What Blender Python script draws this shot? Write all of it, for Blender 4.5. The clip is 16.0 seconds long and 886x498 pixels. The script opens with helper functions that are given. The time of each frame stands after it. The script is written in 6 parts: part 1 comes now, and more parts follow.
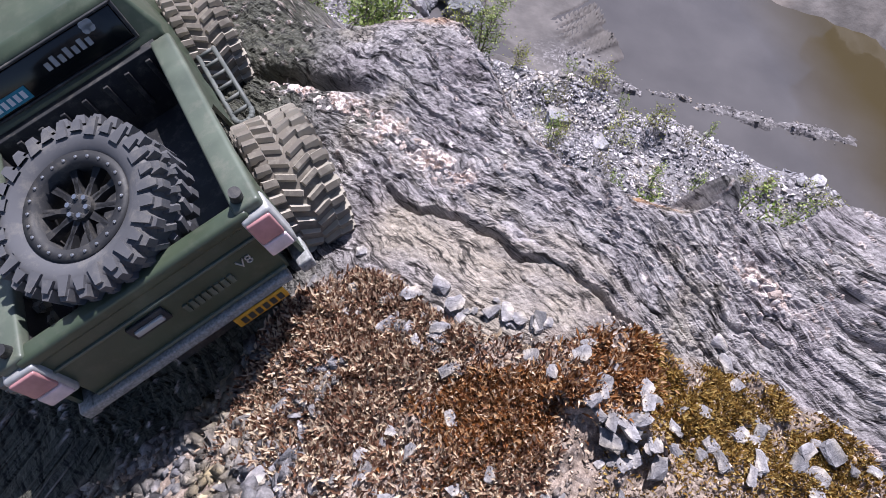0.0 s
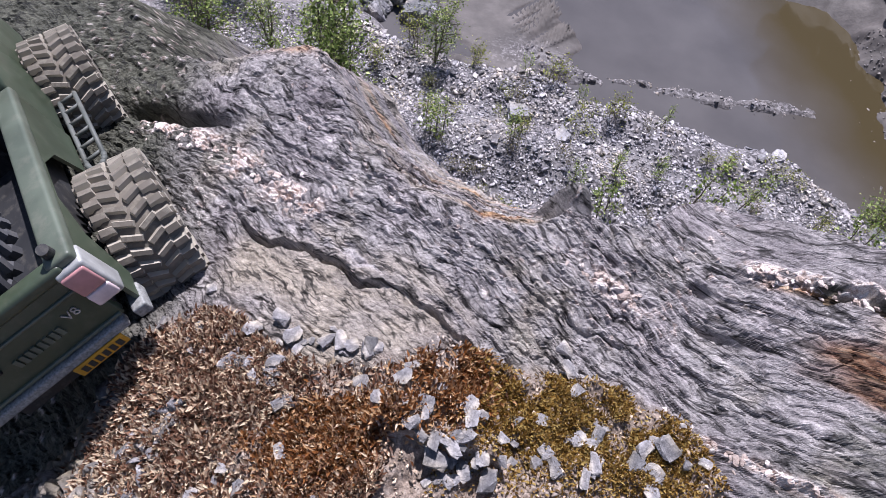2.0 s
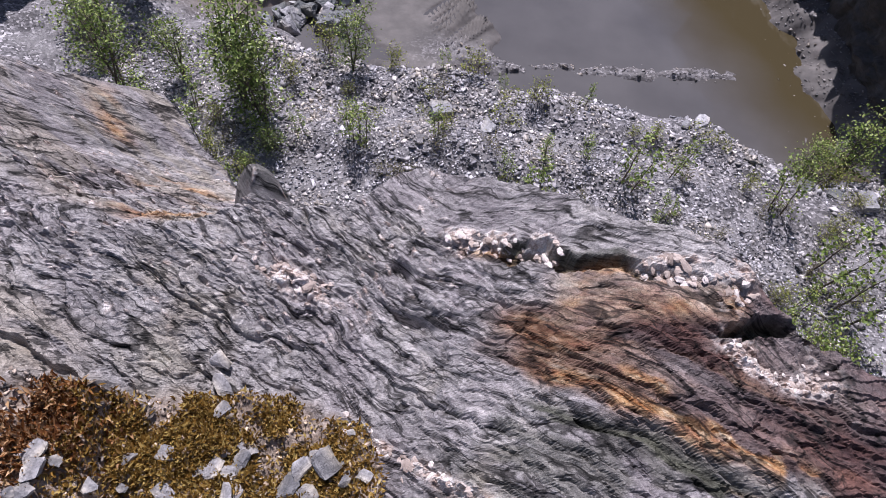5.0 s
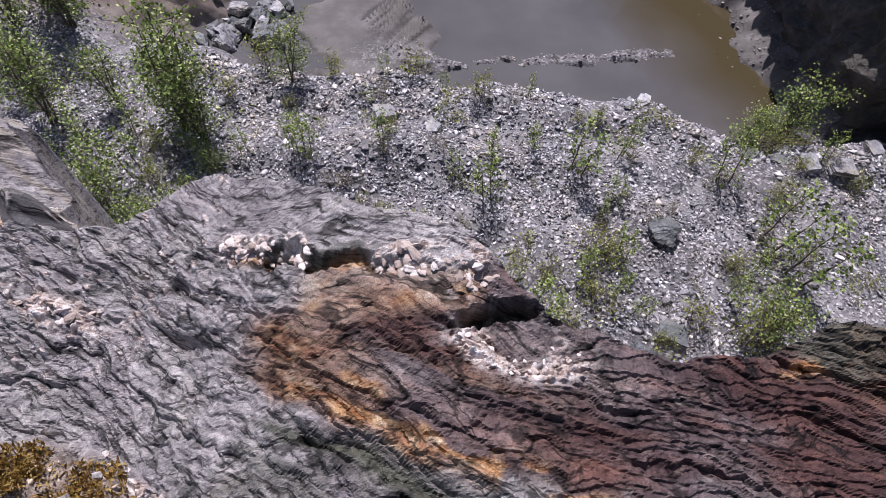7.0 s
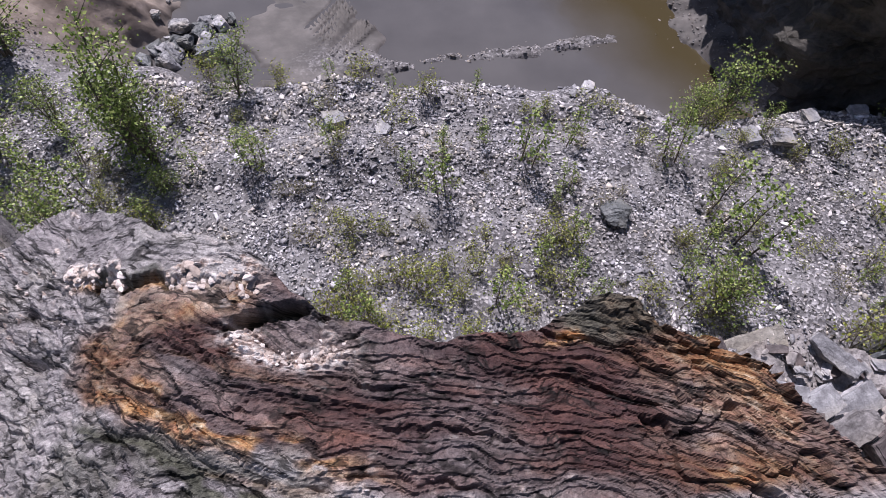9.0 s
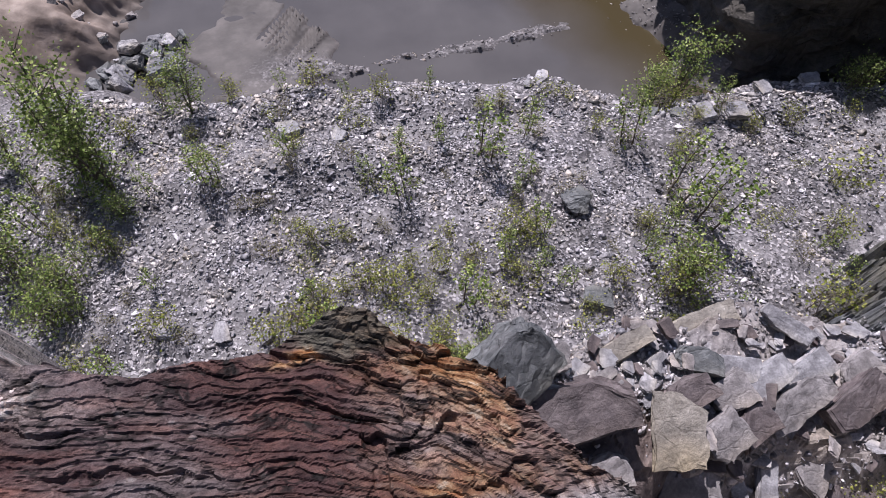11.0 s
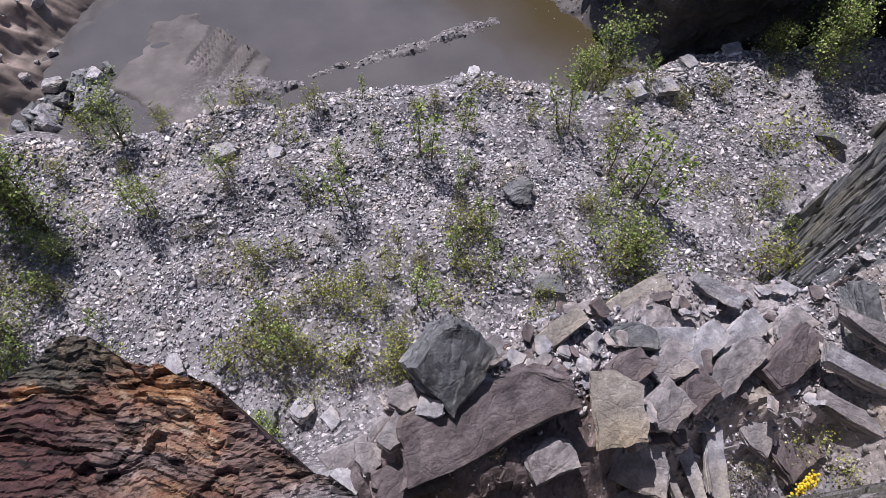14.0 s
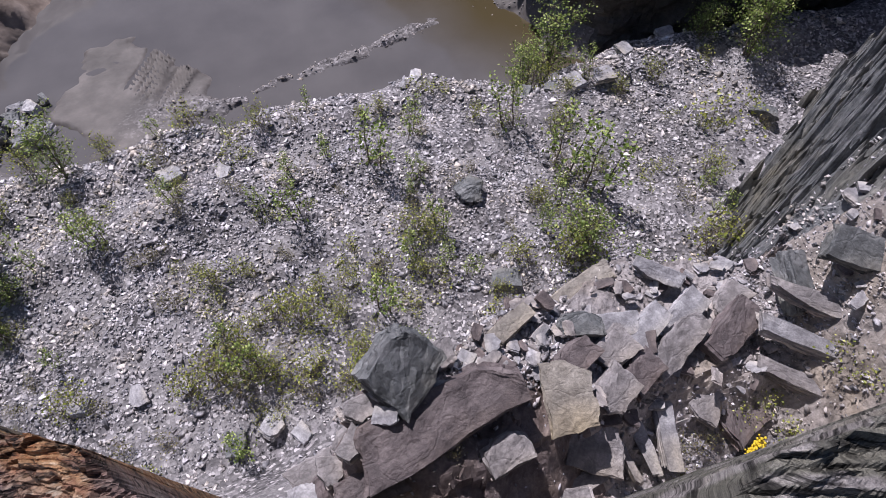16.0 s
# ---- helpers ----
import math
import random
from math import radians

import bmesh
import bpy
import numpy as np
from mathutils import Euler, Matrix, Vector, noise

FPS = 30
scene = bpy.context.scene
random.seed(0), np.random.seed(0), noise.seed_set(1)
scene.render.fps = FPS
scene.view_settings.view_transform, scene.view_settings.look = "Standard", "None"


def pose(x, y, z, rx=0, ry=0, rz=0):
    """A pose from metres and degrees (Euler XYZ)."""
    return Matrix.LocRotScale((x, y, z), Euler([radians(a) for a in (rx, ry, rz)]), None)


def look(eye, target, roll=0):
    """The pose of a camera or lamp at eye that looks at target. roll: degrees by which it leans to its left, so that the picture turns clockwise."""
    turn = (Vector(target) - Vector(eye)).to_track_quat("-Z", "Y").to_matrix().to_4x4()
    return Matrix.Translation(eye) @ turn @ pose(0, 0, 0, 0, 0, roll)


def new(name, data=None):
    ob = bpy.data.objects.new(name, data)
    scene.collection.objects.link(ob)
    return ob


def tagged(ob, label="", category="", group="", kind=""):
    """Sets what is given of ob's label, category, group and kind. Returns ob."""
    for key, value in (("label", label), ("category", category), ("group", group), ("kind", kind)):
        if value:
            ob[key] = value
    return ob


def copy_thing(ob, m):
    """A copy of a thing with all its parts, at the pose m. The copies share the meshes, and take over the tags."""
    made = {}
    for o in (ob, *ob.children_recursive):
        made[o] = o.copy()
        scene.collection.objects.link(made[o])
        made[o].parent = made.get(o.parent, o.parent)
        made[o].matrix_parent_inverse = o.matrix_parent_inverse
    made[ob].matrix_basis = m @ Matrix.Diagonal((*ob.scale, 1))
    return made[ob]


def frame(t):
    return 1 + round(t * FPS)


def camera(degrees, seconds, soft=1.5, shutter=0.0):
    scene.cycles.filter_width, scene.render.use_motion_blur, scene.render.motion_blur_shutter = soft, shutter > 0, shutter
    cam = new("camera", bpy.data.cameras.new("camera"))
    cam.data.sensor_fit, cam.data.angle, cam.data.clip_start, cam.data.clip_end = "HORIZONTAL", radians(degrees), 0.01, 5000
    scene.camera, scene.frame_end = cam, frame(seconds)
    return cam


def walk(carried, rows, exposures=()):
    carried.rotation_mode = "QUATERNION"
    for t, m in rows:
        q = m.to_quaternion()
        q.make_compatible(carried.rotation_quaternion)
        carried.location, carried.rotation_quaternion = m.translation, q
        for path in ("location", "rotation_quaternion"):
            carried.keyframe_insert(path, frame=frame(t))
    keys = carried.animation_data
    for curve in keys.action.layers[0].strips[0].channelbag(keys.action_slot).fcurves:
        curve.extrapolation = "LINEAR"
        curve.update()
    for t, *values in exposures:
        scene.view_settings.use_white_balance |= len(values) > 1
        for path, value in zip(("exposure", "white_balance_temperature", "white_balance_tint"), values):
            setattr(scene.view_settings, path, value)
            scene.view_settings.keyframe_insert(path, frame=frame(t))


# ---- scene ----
cam = camera(70.96, 16.0, 0.5)
PATH = [
    (0, (-0.3897, 0.0106, 0.5875), (-0.5590, 1.0330, -1.1230), 14.49),
    (0.5, (-0.3535, 0.0352, 0.5954), (-0.5153, 1.0632, -1.1125), 13.66),
    (1, (-0.3224, 0.0509, 0.6062), (-0.4722, 1.0832, -1.1002), 12.98),
    (1.5, (-0.2908, 0.0616, 0.6201), (-0.4291, 1.0955, -1.0863), 12.40),
    (2, (-0.2566, 0.0739, 0.6323), (-0.3807, 1.1129, -1.0722), 12.08),
    (2.5, (-0.2209, 0.0854, 0.6482), (-0.3282, 1.1292, -1.0544), 11.96),
    (3, (-0.1810, 0.0921, 0.6749), (-0.2673, 1.1362, -1.0287), 12.12),
    (5.5, (0.1038, 0.2099, 0.5398), (0.0958, 1.2915, -1.1424), 8.07),
    (6, (0.1498, 0.2248, 0.5304), (0.1630, 1.3099, -1.1496), 7.46),
    (6.5, (0.1920, 0.2299, 0.5307), (0.2280, 1.3176, -1.1472), 7.04),
    (7, (0.2312, 0.2279, 0.5383), (0.2892, 1.3165, -1.1385), 6.69),
    (7.5, (0.2679, 0.2202, 0.5511), (0.3485, 1.3086, -1.1249), 6.50),
    (8, (0.3019, 0.2106, 0.5690), (0.4033, 1.2974, -1.1069), 6.27),
    (8.5, (0.3392, 0.2016, 0.5890), (0.4598, 1.2872, -1.0864), 5.80),
    (9, (0.3868, 0.1898, 0.6171), (0.5287, 1.2731, -1.0581), 5.34),
    (11.5, (0.6856, 0.1950, 0.6055), (0.8782, 1.2688, -1.0708), 1.67),
    (12, (0.7262, 0.1807, 0.5928), (0.9331, 1.2553, -1.0812), 1.27),
    (12.5, (0.7634, 0.1733, 0.5876), (0.9882, 1.2475, -1.0843), 0.97),
    (13, (0.7968, 0.1666, 0.5931), (1.0376, 1.2391, -1.0778), 0.50),
    (13.5, (0.8282, 0.1588, 0.6019), (1.0878, 1.2269, -1.0689), 0.28),
    (14, (0.8593, 0.1503, 0.6118), (1.1382, 1.2139, -1.0589), -0.00),
    (14.5, (0.8946, 0.1365, 0.6348), (1.1963, 1.1926, -1.0366), -0.22),
    (15, (0.9239, 0.1308, 0.6488), (1.2471, 1.1793, -1.0234), -0.54),
    (15.5, (0.9539, 0.1229, 0.6677), (1.3018, 1.1607, -1.0062), -0.68),
    (16, (0.9893, 0.1094, 0.6987), (1.3620, 1.1372, -0.9761), -0.99),
]
walk(cam, [(t, look(eye, target, roll)) for t, eye, target, roll in PATH], [(0, 0.75, 5850, 20), (1.5, 0.62, 5850, 20), (3, 0.49, 5850, 20), (6, 0.32, 5950, 20), (16, 0.31, 6050, 20)])

# ---- light ----
world = bpy.data.worlds.new("sky")
scene.world = world
world.use_nodes = True
wn = world.node_tree
sky = wn.nodes.new("ShaderNodeTexSky")
sky.sky_type = "NISHITA"
sky.sun_disc = False
SUN_EL, SUN_AZ = 60.0, -16.0
sky.sun_elevation, sky.sun_rotation = radians(SUN_EL), radians(SUN_AZ)
wn.links.new(sky.outputs[0], wn.nodes["Background"].inputs[0])
wn.nodes["Background"].inputs[1].default_value = 0.062
sun_data = bpy.data.lights.new("sun", "SUN")
sun_data.energy, sun_data.angle, sun_data.color = 4.9, radians(0.55), (1.0, 0.96, 0.9)
sun = new("sun", sun_data)
sun_dir = Vector((math.sin(radians(SUN_AZ)) * math.cos(radians(SUN_EL)), math.cos(radians(SUN_AZ)) * math.cos(radians(SUN_EL)), math.sin(radians(SUN_EL))))
sun.matrix_world = look(sun_dir * 20, (0, 0, 0))

# ---- noise in numpy ----
rng = np.random.default_rng(7)
PERM = rng.permutation(512).astype(np.int64)
GRAD = rng.uniform(-1, 1, (512,))


def vnoise(x, y):
    """Smooth value noise in [-1, 1]."""
    xi, yi = np.floor(x).astype(np.int64), np.floor(y).astype(np.int64)
    fx, fy = x - xi, y - yi
    fx, fy = fx * fx * fx * (fx * (fx * 6 - 15) + 10), fy * fy * fy * (fy * (fy * 6 - 15) + 10)

    def h(a, b):
        return GRAD[PERM[(PERM[a & 511] + b) & 511]]

    return (h(xi, yi) * (1 - fx) + h(xi + 1, yi) * fx) * (1 - fy) + (h(xi, yi + 1) * (1 - fx) + h(xi + 1, yi + 1) * fx) * fy


def fbm(x, y, octaves=4, gain=0.5):
    out, amp = np.zeros_like(x), 1.0
    for k in range(octaves):
        out = out + amp * vnoise(x * 2**k + 17.3 * k, y * 2**k - 9.1 * k)
        amp *= gain
    return out


def cells(u, v, seed=0):
    """Cells round jittered points: a random number for each, the way from its point, and the gap to the next."""
    ui, vi = np.floor(u).astype(np.int64), np.floor(v).astype(np.int64)
    d1, d2 = np.full(u.shape, 9.0), np.full(u.shape, 9.0)
    rid, du, dv = np.zeros_like(u), np.zeros_like(u), np.zeros_like(u)
    for a in (-1, 0, 1):
        for b in (-1, 0, 1):
            k = PERM[(PERM[(ui + a + seed) & 511] + vi + b) & 511]
            pu, pv = ui + a + 0.5 + 0.48 * GRAD[k], vi + b + 0.5 + 0.48 * GRAD[(k * 7 + 3) & 511]
            eu, ev = u - pu, v - pv
            d = np.hypot(eu, ev)
            near = d < d1
            d2 = np.where(near, d1, np.minimum(d2, d))
            rid, du, dv = np.where(near, GRAD[(k * 13 + 5) & 511], rid), np.where(near, eu, du), np.where(near, ev, dv)
            d1 = np.where(near, d, d1)
    return rid, du, dv, d2 - d1


def smooth(a, b, x):
    t = np.clip((x - a) / (b - a), 0, 1)
    return t * t * (3 - 2 * t)


def grid_mesh(name, X, Y, Z, attrs=None):
    """A sheet from arrays of equal shape."""
    n, m = X.shape
    idx = np.arange(n * m).reshape(n, m)
    quads = np.stack([idx[:-1, :-1], idx[1:, :-1], idx[1:, 1:], idx[:-1, 1:]], -1).reshape(-1, 4)
    me = bpy.data.meshes.new(name)
    me.vertices.add(n * m)
    me.vertices.foreach_set("co", np.stack([X, Y, Z], -1).ravel().astype(np.float32))
    me.loops.add(quads.size)
    me.loops.foreach_set("vertex_index", quads.ravel().astype(np.int32))
    me.polygons.add(len(quads))
    me.polygons.foreach_set("loop_start", np.arange(0, quads.size, 4, dtype=np.int32))
    me.update(calc_edges=True)
    me.polygons.foreach_set("use_smooth", np.ones(len(quads), dtype=bool))
    for key, val in (attrs or {}).items():
        a = me.attributes.new(key, "FLOAT", "POINT")
        a.data.foreach_set("value", val.ravel().astype(np.float32))
    return me


def tri_mesh(name, V, F):
    me = bpy.data.meshes.new(name)
    V, F = np.asarray(V, np.float32), np.asarray(F, np.int32)
    me.vertices.add(len(V))
    me.vertices.foreach_set("co", V.ravel())
    k = F.shape[1]
    me.loops.add(F.size)
    me.loops.foreach_set("vertex_index", F.ravel())
    me.polygons.add(len(F))
    me.polygons.foreach_set("loop_start", np.arange(0, F.size, k, dtype=np.int32))
    me.update(calc_edges=True)
    return me


# ---- materials ----
def mat(name):
    m = bpy.data.materials.new(name)
    m.use_nodes = True
    return m, m.node_tree, m.node_tree.nodes["Principled BSDF"]


def add(nt, kind, **kw):
    n = nt.nodes.new(kind)
    for k, v in kw.items():
        if k == "inputs":
            for i, val in v.items():
                n.inputs[i].default_value = val
        elif k == "blend":
            n.blend_type = v
        elif k == "data":
            n.data_type = v
        elif k == "op":
            n.operation = v
        elif k == "attr":
            n.attribute_name = v
    return n


def ramp(nt, src, stops):
    r = nt.nodes.new("ShaderNodeValToRGB")
    el = r.color_ramp.elements
    while len(el) < len(stops):
        el.new(0.5)
    for e, (p, c) in zip(el, stops):
        e.position, e.color = p, (*c, 1)
    nt.links.new(src, r.inputs[0])
    return r.outputs[0]


def mix(nt, fac, a, b, blend="MIX"):
    n = nt.nodes.new("ShaderNodeMix")
    n.data_type, n.blend_type = "RGBA", blend
    for sock, v in ((n.inputs[0], fac), (n.inputs[6], a), (n.inputs[7], b)):
        if isinstance(v, (int, float)):
            sock.default_value = v
        elif isinstance(v, tuple):
            sock.default_value = (*v, 1)
        else:
            nt.links.new(v, sock)
    return n.outputs[2]


def tex(nt, scale, detail=6.0, rough=0.55, coords="Object", stretch=None):
    co = nt.nodes.new("ShaderNodeTexCoord")
    src = co.outputs[coords]
    if stretch:
        mp = nt.nodes.new("ShaderNodeMapping")
        mp.inputs["Scale"].default_value = stretch
        nt.links.new(src, mp.inputs[0])
        src = mp.outputs[0]
    n = nt.nodes.new("ShaderNodeTexNoise")
    n.inputs["Scale"].default_value, n.inputs["Detail"].default_value, n.inputs["Roughness"].default_value = scale, detail, rough
    nt.links.new(src, n.inputs["Vector"])
    return n.outputs[0]


def bump(nt, bsdf, height, strength=0.4, dist=0.002):
    b = nt.nodes.new("ShaderNodeBump")
    b.inputs["Strength"].default_value, b.inputs["Distance"].default_value = strength, dist
    nt.links.new(height, b.inputs["Height"])
    nt.links.new(b.outputs[0], bsdf.inputs["Normal"])


def simple(name, col, rough=0.6, metal=0.0, var=0.25, scale=40.0, bumped=0.15, dist=0.001):
    m, nt, b = mat(name)
    dark = tuple(c * (1 - var) for c in col)
    lite = tuple(min(1, c * (1 + var)) for c in col)
    n = tex(nt, scale)
    nt.links.new(ramp(nt, n, [(0.3, dark), (0.7, lite)]), b.inputs["Base Color"])
    b.inputs["Roughness"].default_value, b.inputs["Metallic"].default_value = rough, metal
    if bumped:
        bump(nt, b, tex(nt, scale * 4), bumped, dist)
    return m


def attr(nt, name):
    n = nt.nodes.new("ShaderNodeAttribute")
    n.attribute_name = name
    return n.outputs["Fac"]


def rock_material():
    """Foliated schist: small overlapping flakes along the layering, grit, short cracks; stains and painted shade come
    as weights.
    """
    m, nt, b = mat("schist")
    comb = nt.nodes.new("ShaderNodeCombineXYZ")
    nt.links.new(attr(nt, "along"), comb.inputs[0])
    nt.links.new(attr(nt, "layer"), comb.inputs[1])

    def scaled(sx, sy):
        mp = nt.nodes.new("ShaderNodeMapping")
        mp.inputs["Scale"].default_value = (sx, sy, 1)
        nt.links.new(comb.outputs[0], mp.inputs[0])
        return mp.outputs[0]

    def streak(sx, sy, detail=5.0, rough=0.6):
        n = nt.nodes.new("ShaderNodeTexNoise")
        n.inputs["Scale"].default_value, n.inputs["Detail"].default_value, n.inputs["Roughness"].default_value = 1.0, detail, rough
        nt.links.new(scaled(sx, sy), n.inputs["Vector"])
        return n.outputs[0]

    def chip(sx, sy, feature):
        src = scaled(sx, sy)
        nz = nt.nodes.new("ShaderNodeTexNoise")
        nz.inputs["Scale"].default_value, nz.inputs["Detail"].default_value = 1.7, 3.0
        nt.links.new(src, nz.inputs["Vector"])
        v = nt.nodes.new("ShaderNodeTexVoronoi")
        v.feature = feature
        v.inputs["Scale"].default_value = 1.0
        nt.links.new(mix(nt, 0.8, src, nz.outputs["Color"], "ADD"), v.inputs["Vector"])
        return v

    def first(sock):
        sp = nt.nodes.new("ShaderNodeSeparateColor")
        nt.links.new(sock, sp.inputs[0])
        return sp.outputs[0], sp.outputs[1]

    fine = streak(140, 310, 6, 0.75)
    broad = streak(14, 46, 7, 0.7)
    band = streak(5, 75, 4, 0.6)
    patch = tex(nt, 7.0, 5)
    grain = tex(nt, 800.0, 4, 0.75)
    t1, h1 = first(chip(48, 125, "F1").outputs["Color"])
    t2, h2 = first(chip(130, 300, "F1").outputs["Color"])
    grey = ramp(nt, fine, [(0.28, (0.148, 0.142, 0.143)), (0.5, (0.262, 0.252, 0.253)), (0.72, (0.42, 0.407, 0.406))])
    hue = ramp(nt, patch, [(0.30, (0.58, 0.52, 0.55)), (0.43, (0.98, 0.93, 0.94)), (0.55, (1.05, 1.02, 1.0)), (0.64, (1.02, 0.95, 0.82)), (0.74, (0.82, 0.84, 0.74))])
    col = mix(nt, 1.0, grey, hue, "MULTIPLY")
    col = mix(nt, 0.6, col, ramp(nt, broad, [(0.30, (0.58, 0.55, 0.57)), (0.5, (0.98, 0.97, 0.98)), (0.70, (1.4, 1.39, 1.38))]), "MULTIPLY")
    col = mix(nt, 0.2, col, ramp(nt, streak(16, 70, 5, 0.65), [(0.36, (0.55, 0.53, 0.55)), (0.5, (1, 1, 1)), (0.66, (1.35, 1.33, 1.3))]), "MULTIPLY")
    tan = ramp(nt, fine, [(0.25, (0.19, 0.16, 0.13)), (0.55, (0.33, 0.288, 0.24)), (0.8, (0.47, 0.43, 0.375))])
    tan = mix(nt, 0.5, tan, ramp(nt, broad, [(0.3, (0.6, 0.58, 0.56)), (0.65, (1.2, 1.18, 1.15))]), "MULTIPLY")
    col = mix(nt, attr(nt, "tan"), col, tan)
    rust = ramp(nt, broad, [(0.25, (0.030, 0.015, 0.016)), (0.45, (0.060, 0.030, 0.029)), (0.62, (0.088, 0.044, 0.037)), (0.8, (0.15, 0.075, 0.045))])
    rust = mix(nt, 0.7, rust, ramp(nt, band, [(0.35, (0.5, 0.45, 0.5)), (0.5, (1.0, 1.0, 1.0)), (0.66, (1.6, 1.5, 1.35))]), "MULTIPLY")
    col = mix(nt, attr(nt, "rust"), col, rust)
    # dark olive tone: greenish rock, and shade painted into recesses
    olive_shade = ramp(nt, fine, [(0.3, (0.030, 0.031, 0.024)), (0.7, (0.12, 0.118, 0.09))])
    col = mix(nt, attr(nt, "olive_shade"), col, olive_shade)
    ochre = ramp(nt, streak(60, 120, 5, 0.65), [(0.25, (0.11, 0.042, 0.016)), (0.42, (0.27, 0.115, 0.04)), (0.56, (0.40, 0.24, 0.115)), (0.70, (0.60, 0.50, 0.37))])
    col = mix(nt, attr(nt, "ochre"), col, ochre)
    col = mix(nt, 0.42, col, ramp(nt, t1, [(0.0, (0.6, 0.59, 0.61)), (0.5, (0.98, 0.98, 0.98)), (0.9, (1.35, 1.33, 1.32)), (1.0, (1.7, 1.68, 1.66))]), "MULTIPLY")
    col = mix(nt, 0.3, col, ramp(nt, t2, [(0.0, (0.45, 0.45, 0.46)), (0.5, (1, 1, 1)), (1.0, (1.6, 1.6, 1.58))]), "MULTIPLY")
    # cracks between flakes, open only here and there
    for src, amount in ((chip(34, 140, "DISTANCE_TO_EDGE").outputs["Distance"], 0.8), (chip(11, 50, "DISTANCE_TO_EDGE").outputs["Distance"], 0.8)):
        gate = nt.nodes.new("ShaderNodeMath")
        gate.operation = "MULTIPLY_ADD"
        gate.inputs[1].default_value, gate.inputs[2].default_value = 0.55, -0.27
        nt.links.new(streak(30, 60, 3, 0.6), gate.inputs[0])
        lim = nt.nodes.new("ShaderNodeMath")
        lim.operation = "MAXIMUM"
        lim.inputs[1].default_value = -0.035
        nt.links.new(gate.outputs[0], lim.inputs[0])
        sm = nt.nodes.new("ShaderNodeMath")
        nt.links.new(src, sm.inputs[0])
        nt.links.new(lim.outputs[0], sm.inputs[1])
        col = mix(nt, amount, col, ramp(nt, sm.outputs[0], [(0.0, (0.07, 0.065, 0.068)), (0.05, (1, 1, 1))]), "MULTIPLY")
    quartz = ramp(nt, tex(nt, 110.0, 6, 0.7), [(0.30, (0.26, 0.16, 0.11)), (0.45, (0.58, 0.46, 0.40)), (0.62, (0.82, 0.77, 0.75))])
    col = mix(nt, attr(nt, "quartz"), col, quartz)
    soil = ramp(nt, tex(nt, 130.0, 5, 0.7), [(0.3, (0.09, 0.065, 0.05)), (0.5, (0.26, 0.20, 0.16)), (0.7, (0.46, 0.38, 0.32))])
    col = mix(nt, attr(nt, "soil"), col, soil)
    col = mix(nt, 0.75, col, ramp(nt, grain, [(0.32, (0.35, 0.34, 0.34)), (0.5, (1, 1, 1)), (0.68, (1.6, 1.6, 1.6))]), "MULTIPLY")
    nt.links.new(col, b.inputs["Base Color"])
    nt.links.new(ramp(nt, fine, [(0.3, (0.8, 0.8, 0.8)), (0.75, (0.5, 0.5, 0.5))]), b.inputs["Roughness"])
    b.inputs["Specular IOR Level"].default_value = 0.25
    h = mix(nt, 0.6, fine, tex(nt, 600.0, 6, 0.85))
    h = mix(nt, 0.5, h, h1)
    h = mix(nt, 0.45, h, h2)
    bump(nt, b, h, 0.9, 0.0042)
    return m


def stone_material(name, dark, mid, lite, scale, rough=0.6, bdist=0.01, warm=0.12, vary=0.9):
    """Broken slate: each piece has its own shade, with grain and thin layers."""
    m, nt, b = mat(name)
    n = tex(nt, scale, 6, 0.62)
    col = ramp(nt, n, [(0.28, dark), (0.5, mid), (0.74, lite)])
    geo = nt.nodes.new("ShaderNodeNewGeometry")
    shade = ramp(nt, geo.outputs["Random Per Island"], [(0.0, (0.28, 0.28, 0.30)), (0.3, (0.6, 0.6, 0.62)), (0.65, (0.95, 0.93, 0.93)), (0.85, (1.4, 1.36, 1.36)), (0.95, (1.9, 1.86, 1.84)), (1.0, (2.5, 2.45, 2.42))])
    col = mix(nt, vary, col, shade, "MULTIPLY")
    stain = ramp(nt, tex(nt, scale * 0.13, 4), [(0.45, (1, 1, 1)), (0.75, (1.0 + warm, 1.0, 1.0 - 2.2 * warm))])
    col = mix(nt, 1.0, col, stain, "MULTIPLY")
    co = nt.nodes.new("ShaderNodeTexCoord")
    mp = nt.nodes.new("ShaderNodeMapping")
    mp.inputs["Scale"].default_value = (scale * 0.5, scale * 0.5, scale * 1.6)
    nt.links.new(co.outputs["Object"], mp.inputs[0])
    wv = nt.nodes.new("ShaderNodeTexNoise")
    wv.inputs["Scale"].default_value = 1.5
    nt.links.new(mp.outputs[0], wv.inputs["Vector"])
    vor = nt.nodes.new("ShaderNodeTexVoronoi")
    vor.feature = "DISTANCE_TO_EDGE"
    vor.inputs["Scale"].default_value = 1.0
    nt.links.new(mix(nt, 0.7, mp.outputs[0], wv.outputs["Color"], "ADD"), vor.inputs["Vector"])
    col = mix(nt, 0.18, col, ramp(nt, vor.outputs["Distance"], [(0.0, (0.22, 0.21, 0.21)), (0.02, (1, 1, 1))]), "MULTIPLY")
    col = mix(nt, 0.5, col, ramp(nt, tex(nt, scale * 6.0, 3, 0.7), [(0.3, (0.5, 0.5, 0.5)), (0.7, (1.45, 1.45, 1.45))]), "MULTIPLY")
    nt.links.new(col, b.inputs["Base Color"])
    b.inputs["Roughness"].default_value = rough
    h = mix(nt, 0.12, tex(nt, scale * 2.6, 7, 0.72), ramp(nt, vor.outputs["Distance"], [(0.0, (0, 0, 0)), (0.04, (1, 1, 1))]))
    bump(nt, b, h, 0.8, bdist)
    return m


